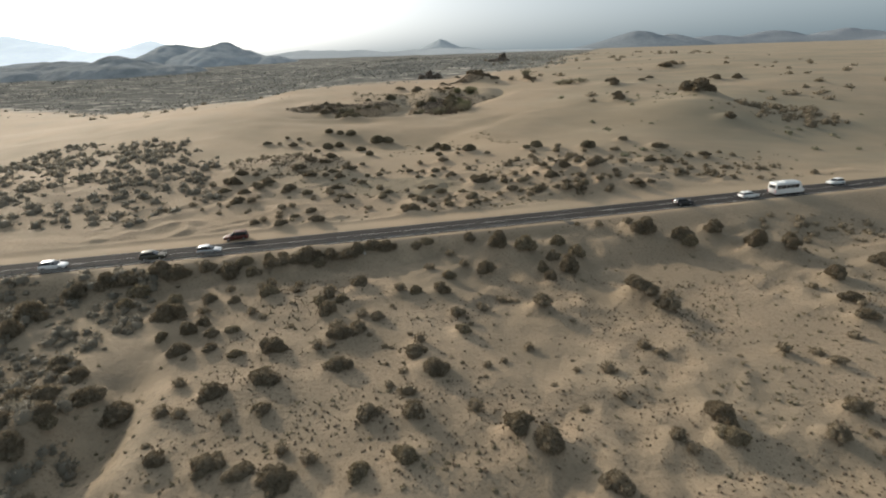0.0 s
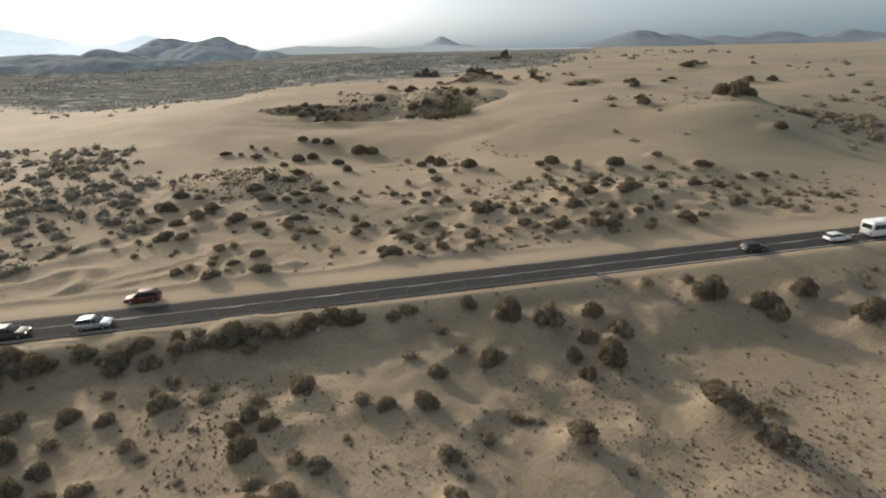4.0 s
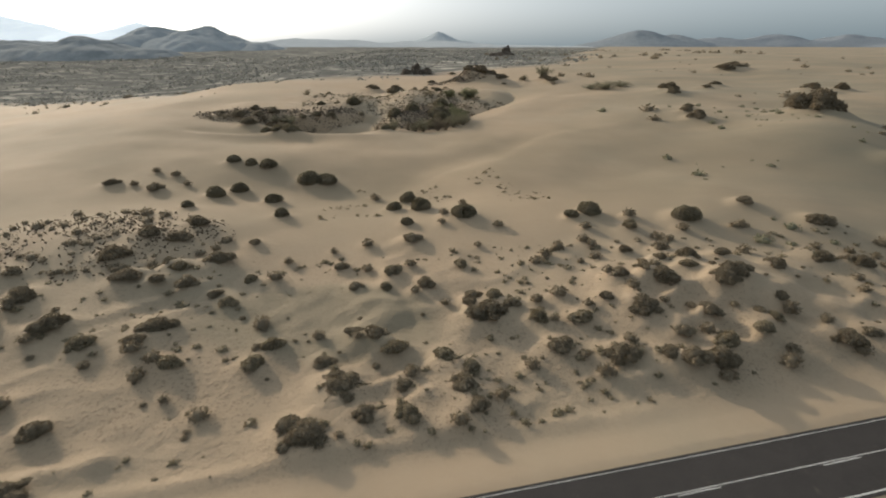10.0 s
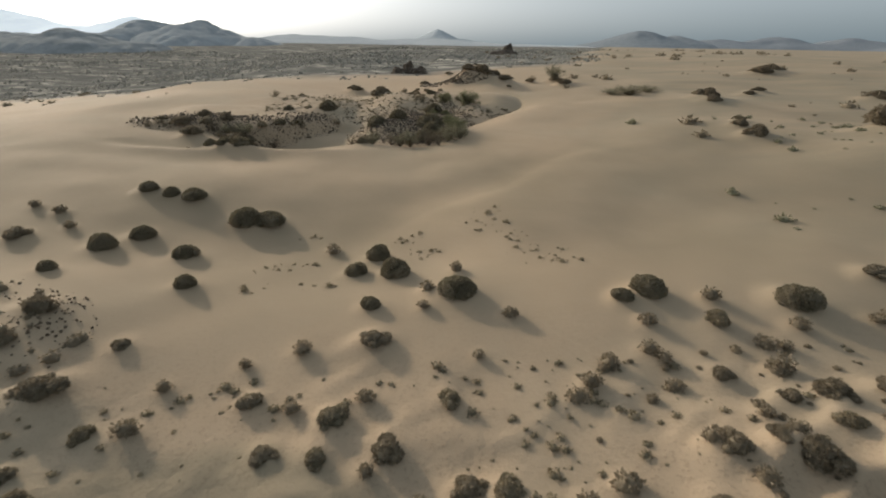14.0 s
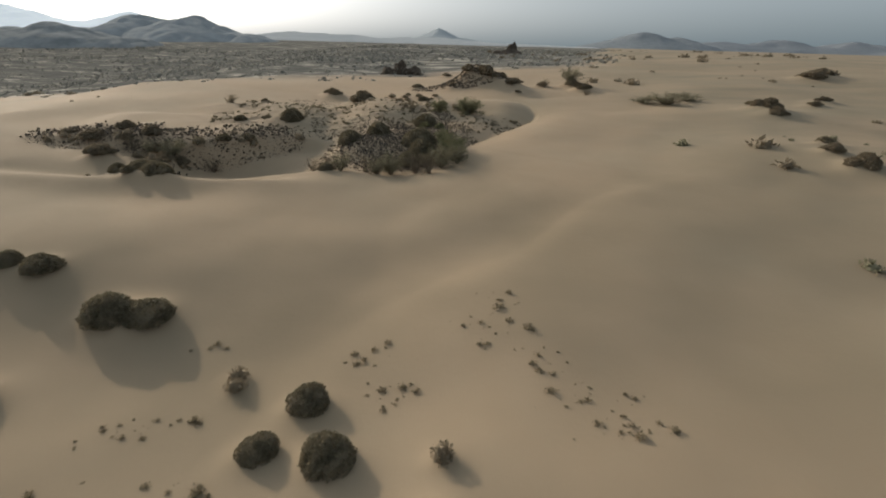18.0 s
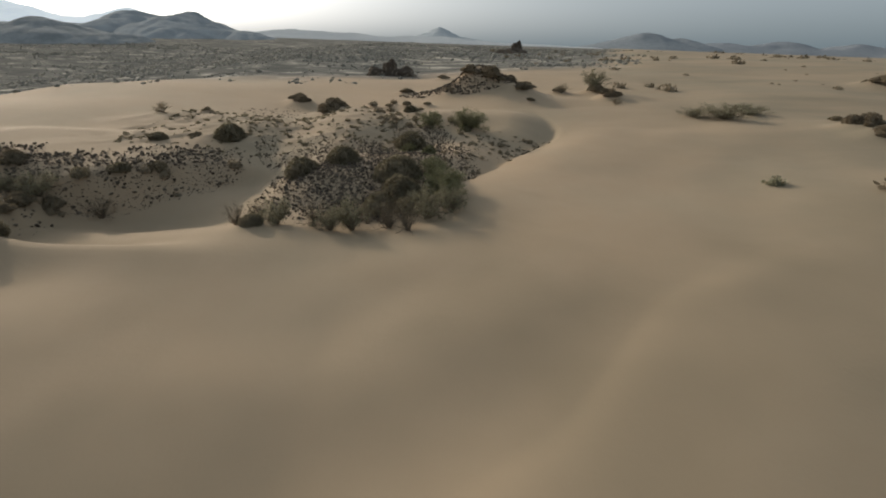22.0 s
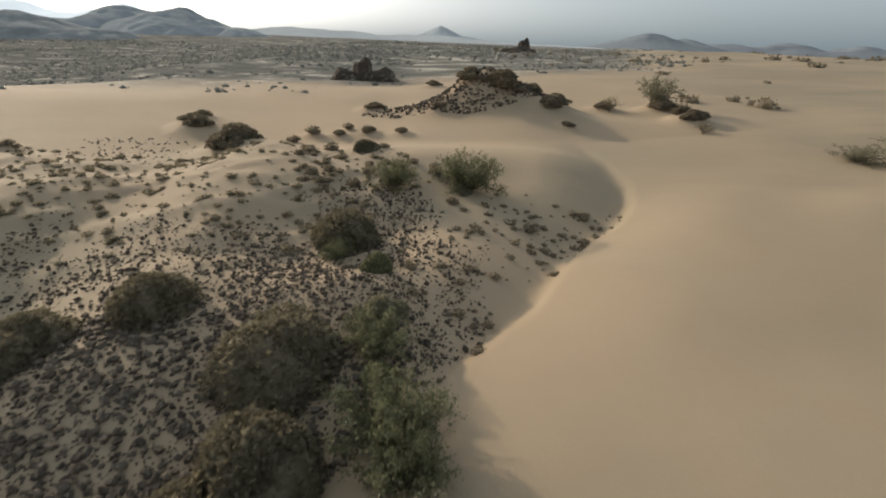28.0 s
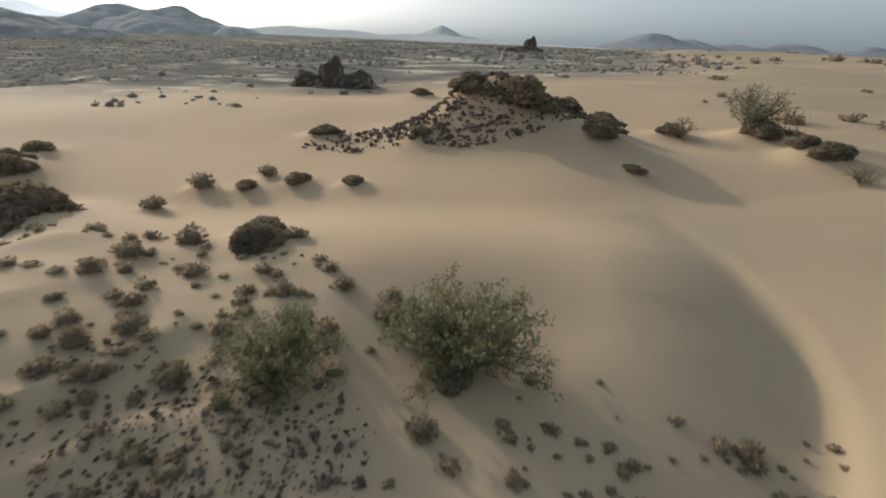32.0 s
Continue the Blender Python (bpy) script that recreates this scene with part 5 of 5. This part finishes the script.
mound = tagged(new("stone_mound"), "mound strewn with dark angular lava stones", "stones")
p = sprinkle(26000, -24, 14, 214, 254, 91, mound_stones)
rng = np.random.default_rng(8)
size = 0.11 + 0.46 * rng.uniform(0, 1, len(p)) ** 2.8
size = size * np.where(p[:, 1] > 231, 0.72, 1.0)
pick = np.where((p[:, 0] > -9) & (p[:, 0] < 9) & (p[:, 1] > 219) & (p[:, 1] < 240) & (size > 0.28))[0][:300]
meshes = [mesh_from("stone", v, f, LAVA) for v, f in SHAPES]
for j in pick:
    s = float(size[j])
    at = Matrix.Translation(p[j] + np.array([0, 0, 0.18 * s])) @ Matrix.Rotation(j * 1.7, 4, "Z") @ Matrix.Diagonal((s, s * 0.85, s * 0.9, 1))
    part_of(mound, "stone", meshes[j % 8], at=at)
rest = np.setdiff1d(np.arange(len(p)), pick)
stone_field("stone_litter", "dark angular lava stones in sand", LAVA, p[rest], size[rest], 92, mound)

p = sprinkle(28000, -24, 14, 214, 256, 191, mound_stones)
shards("fine_gravel", "small sharp dark stones between larger ones", LAVA, p, 0.07 + 0.2 * np.random.default_rng(18).uniform(0, 1, len(p)) ** 2, 192, mound)
p = sprinkle(700, -34, -16, 256, 274, 193, lambda x, y, u: u < 0.9 - ((x + 25) / 8) ** 2 - ((y - 265) / 8) ** 2)
shards("fine_gravel", "thin scatter of dark stones on sand", LAVA, p, np.random.default_rng(19).uniform(0.12, 0.4, len(p)), 194, None)



def bank_stones(x, y, u):
    """Thick on the face and its rim, thinning over the top."""
    up = y - bank_foot(x)
    return u < (1.15 * step(-2.5, 0.0, up) * (1 - step(3.5, 13.0, up)) - (np.abs(x + 43) / 24) ** 4) * (0.75 + 0.8 * value_noise(x, y, 4, 52)) + 0.25 * np.exp(-((x + 39) / 3) ** 2 - ((y - 215) / 5) ** 2)


p = sprinkle(13000, -70, -18, 210, 250, 93, bank_stones)
stone_field("stone_bank", "long bank of dark lava stones in sand", LAVA, p, 0.14 + 0.5 * np.random.default_rng(9).uniform(0, 1, len(p)) ** 2, 94)
p = sprinkle(14000, -70, -18, 210, 250, 195, bank_stones)
face = sprinkle(15000, -66, -20, 214, 240, 197, lambda x, y, u: (y > bank_foot(x) - 2.2) & (y < bank_foot(x) + 3.2) & (u < 1.1 + 0.7 * value_noise(x, y, 3, 54) - (np.abs(x + 42) / 22) ** 4))
p = np.concatenate([p, face])
shards("fine_gravel", "small sharp dark stones on a steep sandy bank", LAVA, p, 0.10 + 0.22 * np.random.default_rng(20).uniform(0, 1, len(p)) ** 2, 196, None)
p = sprinkle(6500, -2, 32, 280, 300, 95, lambda x, y, u: ((((x - 16) / 10.5) ** 2 + ((y - 289.5) / 7.5) ** 2 < 1) & (u < 0.85)) | ((((x - 5) / 8) ** 2 + ((y - 288) / 4) ** 2 < 1) & (u < 0.3)))
stone_field("stone_knoll", "small knoll covered with dark lava stones", LAVA, p, 0.18 + 0.5 * np.random.default_rng(10).uniform(0, 1, len(p)) ** 2, 96)
p = sprinkle(6000, -64, -24, 128, 156, 97, lambda x, y, u: u < (1.1 - ((x + 44) / 18) ** 2 - ((y - 142) / 11) ** 2) * (0.8 + 0.8 * value_noise(x, y, 5, 53)))
stone_field("stone_slope", "slope of grey-brown stones among shrubs", ROCK, p, np.random.default_rng(11).uniform(0.1, 0.38, len(p)), 98)
p = sprinkle(26000, -30, 75, 25, 80, 99, lambda x, y, u: (u < 0.32 + 0.8 * value_noise(x, y, 11, 55) + 0.15 * step(0, 25, x)) & (u < 0.75 + 1.2 * value_noise(x, y, 3.5, 56)))
stone_field("gravel", "scattered brown stones on low sandy ground", ROCK, p, 0.07 + 0.3 * np.random.default_rng(12).uniform(0, 1, len(p)) ** 2.5, 100)


def outcrop(name, label, x, y, w, h, seed, mat):
    """A rough rock heap: a lumpy block with many facets."""
    bm = bmesh.new()
    bmesh.ops.create_icosphere(bm, subdivisions=4, radius=0.5)
    for v in bm.verts:
        p = v.co.copy()
        k = 1 + 0.35 * noise.noise(p * 2.3 + Vector((seed, 0, 0))) + 0.16 * noise.noise(p * 6 + Vector((0, seed, 0))) + 0.07 * noise.noise(p * 15)
        v.co = Vector((p.x * k, p.y * k * 0.8, max(p.z, -0.12) * k))
    me = mesh_of(name, bm, mat)
    ob = tagged(new(name, me), label, "rock")
    ob.matrix_basis = Matrix.Translation((x, y, on_ground(x, y) - 0.05 * h)) @ Matrix.Diagonal((w, w, h * 2, 1))
    return ob


outcrop("rock_outcrop", "dark pointed lava outcrop rising from the sand", -8.4, 333, 5.0, 5.2, 3, LAVA)
outcrop("rock_outcrop", "low dark lava rock beside a pointed outcrop", -4.2, 333, 8.5, 2.7, 7, LAVA)
outcrop("rock_outcrop", "low dark lava rock in pale sand", -13.0, 333, 7.0, 2.6, 9, LAVA)
outcrop("rock_outcrop", "dark lava knob on the scrub plain", 59.0, 550, 9.0, 8.0, 5, LAVA)
outcrop("rock_outcrop", "low dark lava hump on the scrub plain", 54.5, 541, 20.0, 3.6, 11, LAVA)

# ---- guard rail ----
def rail_mesh(length):
    prof = [(-0.02, 0.0), (-0.02, 0.05), (0.05, 0.09), (0.05, 0.13), (-0.015, 0.155), (0.05, 0.18), (0.05, 0.22), (-0.02, 0.26), (-0.02, 0.31)]
    v, f = [], []
    for x in (0.0, length):
        for y, z in prof:
            v.append((x, -y, z))
        for y, z in reversed(prof):
            v.append((x, -y + 0.006, z))
    n = 2 * len(prof)
    for k in range(n):
        f.append((k, (k + 1) % n, n + (k + 1) % n, n + k))
    f += [tuple(range(n))[::-1], tuple(range(n, 2 * n))]
    return mesh_from("rail", v, f, STEEL)


def post_mesh():
    bm = bmesh.new()
    box(bm, 0.11, 0.012, 1.1, 0, 0.03, 0.15)
    box(bm, 0.012, 0.06, 1.1, 0.05, 0.0, 0.15)
    box(bm, 0.012, 0.06, 1.1, -0.05, 0.0, 0.15)
    return mesh_of("post", bm, STEEL)


guard = tagged(new("guard_rail"), "galvanised steel guard rail along the road edge", "guard rail")
rail, post = rail_mesh(4.02), post_mesh()
for i in range(36):
    x = 18.2 - 3.9 * i
    at = pose(x + 0.226 * 3.75, road_y(x) - 0.974 * 3.75, 0.36, 0, 0, math.degrees(math.atan(0.232 + 0.0001 * x)))
    part_of(guard, "rail", rail, at=at)
    part_of(guard, "post", post, at=at @ pose(0.1, 0.06, 0.0))


# ---- drain chute and culvert head on the bank ----
def chute():
    bm = bmesh.new()
    box(bm, 0.34, 2.6, 0.08, 0, 0, 0, 0.02)
    for s in (-0.15, 0.15):
        box(bm, 0.06, 2.6, 0.2, s, 0, 0.1, 0.015)
    return mesh_of("drain_chute", bm, CONCRETE)


x = -16.6
d = tagged(new("drain_chute", chute()), "pale concrete drain chute down the road bank", "drain")
d.matrix_basis = pose(x + 0.226 * 6.6, road_y(x) - 0.974 * 6.6, on_ground(x + 0.226 * 6.6, road_y(x) - 0.974 * 6.6) + 0.06, 22, 0, 13)
# a short run-off of asphalt where the guard rail ends, spilling down the bank
bm = bmesh.new()
bmesh.ops.create_grid(bm, x_segments=6, y_segments=10, size=0.5)
for v in bm.verts:
    s = 0.5 - v.co.y
    wide = 1.3 + 0.4 * s + 0.25 * noise.noise(Vector((v.co.x * 3, s * 4, 2.0)))
    v.co = Vector((v.co.x * wide + 0.7 * s, v.co.y * 2.2, 0))
    px, py = 22.6 + 0.974 * v.co.x - 0.226 * (v.co.y - 4.4), road_y(22.6) + 0.226 * v.co.x + 0.974 * (v.co.y - 4.4)
    v.co = Vector((px, py, on_ground(px, py) + 0.035 + 0.02 * (1 - s)))
ret = bmesh.ops.extrude_face_region(bm, geom=bm.faces[:])
bmesh.ops.translate(bm, verts=[v for v in ret["geom"] if isinstance(v, bmesh.types.BMVert)], vec=(0, 0, -0.12))
bmesh.ops.recalc_face_normals(bm, faces=bm.faces)
tagged(new("runoff_apron", mesh_of("runoff_apron", bm, DUSTY)), "dusty grey asphalt run-off apron at the road edge", "apron", kind="structure")


# ---- vehicles ----
def loft(sections, mat, name):
    """A closed body through cross-sections: (x, half width, bottom, top, corner)."""
    bm, rings = bmesh.new(), []
    for x, w, lo, hi, r in sections:
        ring = []
        for sx, sz, cs in ((-1, -1, ((-1, 0), (0, -1))), (1, -1, ((0, -1), (1, 0))), (1, 1, ((1, 0), (0, 1))), (-1, 1, ((0, 1), (-1, 0)))):
            cx, cz = sx * (w - r), (lo + r if sz < 0 else hi - r)
            a0 = math.atan2(cs[0][1], cs[0][0])
            a1 = math.atan2(cs[1][1], cs[1][0])
            if a1 < a0:
                a1 += 2 * math.pi
            for k in range(4):
                t = a0 + (a1 - a0) * k / 3
                ring.append(bm.verts.new((x, cx + r * math.cos(t), cz + r * math.sin(t))))
        rings.append(ring)
    for a, b in zip(rings, rings[1:]):
        for k in range(16):
            bm.faces.new((a[k], a[(k + 1) % 16], b[(k + 1) % 16], b[k]))
    bm.faces.new(rings[0][::-1])
    bm.faces.new(rings[-1])
    bmesh.ops.recalc_face_normals(bm, faces=bm.faces)
    return mesh_of(name, bm, mat, smooth=True)


def disc(name, r, w, mat, inner=0.0):
    bm = bmesh.new()
    bmesh.ops.create_cone(bm, cap_ends=True, segments=24, radius1=r, radius2=r, depth=w, matrix=Matrix.Rotation(math.pi / 2, 4, "X"))
    bmesh.ops.bevel(bm, geom=[e for e in bm.edges if len(e.link_faces) == 2 and e.calc_face_angle(0) > 1], offset=min(0.03, w * 0.2), segments=2, affect="EDGES")
    return mesh_of(name, bm, mat, smooth=False)


def slab(name, mat, *boxes, bevel=0.015):
    bm = bmesh.new()
    for b in boxes:
        box(bm, *b, bevel=bevel)
    return mesh_of(name, bm, mat)


def add_wheels(car, xs, half, r):
    tyre, rim = disc("tyre", r, 0.21, TYRE), disc("rim", r * 0.62, 0.225, RIM)
    for x in xs:
        for s in (-1, 1):
            w = part_of(car, "wheel", tyre, at=Matrix.Translation((x, s * half, r)))
            part_of(w, "rim", rim, "dusty alloy rim")


def car_thing(label, paint, length=4.2, width=1.76, height=1.46, hatch=0.95, nose=1.05, cat="car"):
    """A car along +x, its nose ahead, standing on z = 0."""
    car = tagged(new("car"), label, cat, "cars on the road")
    h, w, L = height, width / 2, length / 2
    body = [(-L, w * 0.82, 0.45, 0.72, 0.1), (-L + 0.08, w * 0.93, 0.32, 0.86, 0.12), (-L + 0.5, w, 0.24, 0.93, 0.13), (0, w, 0.22, 0.92, 0.13),
            (L - nose, w, 0.22, 0.90, 0.13), (L - 0.35, w * 0.96, 0.26, 0.80, 0.14), (L - 0.06, w * 0.86, 0.34, 0.68, 0.12), (L, w * 0.75, 0.42, 0.6, 0.08)]
    part_of(car, "body", loft(body, paint, "body"))
    c0, c1 = -L + 0.12, L - nose
    glass = [(c0, w * 0.80, 0.84, 0.93, 0.04), (c0 + 0.35 * hatch, w * 0.79, 0.86, h - 0.12, 0.14), (c0 + 0.8, w * 0.77, 0.86, h - 0.04, 0.16), (c1 - 0.95, w * 0.77, 0.86, h - 0.04, 0.16), (c1 - 0.1, w * 0.84, 0.84, 0.95, 0.05)]
    part_of(car, "window_band", loft(glass, GLASS, "window_band"), "dark tinted glass")
    roof = [(c0 + 0.35 * hatch - 0.06, w * 0.70, h - 0.16, h - 0.07, 0.04), (c0 + 0.8, w * 0.74, h - 0.09, h, 0.045), (c1 - 0.95, w * 0.74, h - 0.09, h, 0.045), (c1 - 0.80, w * 0.72, h - 0.14, h - 0.05, 0.04)]
    part_of(car, "roof", loft(roof, paint, "roof"))
    for s in (-1, 1):
        part_of(car, "pillar", slab("pillar", paint, (0.08, 0.03, h - 0.95, 0.0, s * w * 0.785, 0.5 * (h + 0.82)), bevel=0.01))
        part_of(car, "headlight", slab("headlight", LENS, (0.22, 0.30, 0.13, L - 0.13, s * w * 0.66, 0.64), bevel=0.03))
        part_of(car, "tail_light", slab("tail_light", RED_LENS, (0.12, 0.24, 0.20, -L + 0.08, s * w * 0.72, 0.76), bevel=0.03))
        part_of(car, "mirror", slab("mirror", paint, (0.12, 0.2, 0.14, c1 - 0.35, s * (w + 0.08), 0.98), bevel=0.03))
    part_of(car, "bumper", slab("bumper", TRIM, (0.16, width * 0.8, 0.14, L - 0.05, 0, 0.36), bevel=0.04))
    part_of(car, "bumper", slab("bumper", TRIM, (0.16, width * 0.8, 0.16, -L + 0.05, 0, 0.40), bevel=0.04))
    part_of(car, "number_plate", slab("number_plate", WHITE_LINE, (0.02, 0.5, 0.11, -L - 0.02, 0, 0.58), bevel=0.004))
    add_wheels(car, (-L + 0.78, L - 0.86), w - 0.1, 0.32)
    return car


def bus_thing(label, paint):
    bus = tagged(new("minibus"), label, "bus", "cars on the road")
    L, w = 3.9, 1.15
    part_of(bus, "body", loft([(-L, w * 0.95, 0.40, 2.75, 0.18), (-L + 0.15, w, 0.34, 2.9, 0.2), (2.3, w, 0.34, 2.9, 0.2), (2.75, w, 0.34, 2.3, 0.2), (3.1, w * 0.97, 0.36, 1.45, 0.18), (L - 0.1, w * 0.9, 0.4, 1.15, 0.15), (L, w * 0.8, 0.48, 0.95, 0.1)], paint, "body"))
    for s in (-1, 1):
        for k in range(5):
            part_of(bus, "window", slab("window", GLASS, (1.08, 0.03, 0.85, -3.1 + 1.17 * k, s * (w + 0.005), 1.98), bevel=0.012))
        part_of(bus, "headlight", slab("headlight", LENS, (0.16, 0.3, 0.2, L - 0.06, s * 0.72, 0.86), bevel=0.03))
        part_of(bus, "tail_light", slab("tail_light", RED_LENS, (0.06, 0.16, 0.5, -L - 0.0, s * 0.98, 1.0), bevel=0.02))
    part_of(bus, "windscreen", loft([(2.42, w * 0.86, 1.5, 2.62, 0.1), (2.80, w * 0.9, 1.42, 2.22, 0.1), (3.12, w * 0.9, 1.3, 1.5, 0.05)], GLASS, "windscreen"))
    part_of(bus, "rear_window", slab("rear_window", GLASS, (0.03, 1.7, 0.8, -L - 0.01, 0, 2.0), bevel=0.012))
    part_of(bus, "roof_unit", slab("roof_unit", paint, (1.5, 1.3, 0.2, -0.8, 0, 2.97), bevel=0.06))
    part_of(bus, "bumper", slab("bumper", TRIM, (0.2, 2.1, 0.25, L - 0.08, 0, 0.5), bevel=0.05))
    part_of(bus, "bumper", slab("bumper", TRIM, (0.2, 2.1, 0.25, -L + 0.04, 0, 0.5), bevel=0.05))
    add_wheels(bus, (-2.4, 2.6), w - 0.12, 0.40)
    return bus


def drive(ob, x, lane, back=False, z=0.045):
    c, s = 0.974, 0.226
    turn = math.degrees(math.atan(0.232 + 0.0001 * x)) + (180 if back else 0)
    ob.matrix_basis = pose(x - s * lane, road_y(x) + c * lane, z, 0, 0, turn)


CAR_WHITE = plain_material("white_car_paint", (0.72, 0.72, 0.70), 0.25, 0.0, 0.5, 0.12)
CAR_SILVER = plain_material("silver_car_paint", (0.42, 0.43, 0.44), 0.28, 0.6, 0.5, 0.12)
CAR_MAROON = plain_material("maroon_car_paint", (0.10, 0.022, 0.017), 0.5, 0.0, 0.25, 0.3)
CAR_OLIVE = plain_material("olive_car_paint", (0.07, 0.065, 0.05), 0.45, 0.2, 0.35, 0.2)
CAR_BLACK = plain_material("dark_grey_car_paint", (0.03, 0.032, 0.036), 0.45, 0.0, 0.3, 0.2)

m = car_thing("maroon estate car parked on the sandy shoulder", CAR_MAROON, 4.4, 1.82, 1.62, 0.7)
drive(m, -39.0, 4.9, back=True, z=float(ground_height(-40.2, 92.8)) + 0.01)
drive(car_thing("silver hatchback on the near lane of the road", CAR_SILVER, 4.0, 1.74, 1.5), -42.6, -1.5)
drive(car_thing("dark olive hatchback following a silver car", CAR_OLIVE, 4.1, 1.76, 1.52), -51.5, -1.5)
drive(car_thing("dark grey hatchback on the asphalt road", CAR_BLACK, 4.1, 1.76, 1.46), 50.0, -1.5)
drive(car_thing("white hatchback far along the road", CAR_WHITE, 4.1, 1.74, 1.48), -66.5, -1.5)
drive(bus_thing("white minibus with dark windows on the road", CAR_WHITE), 75.5, -1.5)
drive(car_thing("white saloon car far along the road", CAR_WHITE, 4.3, 1.76, 1.45), 66.0, -1.5)
drive(car_thing("white hatchback driving towards the dunes", CAR_WHITE, 4.0, 1.74, 1.5), 92.0, 1.5, back=True)
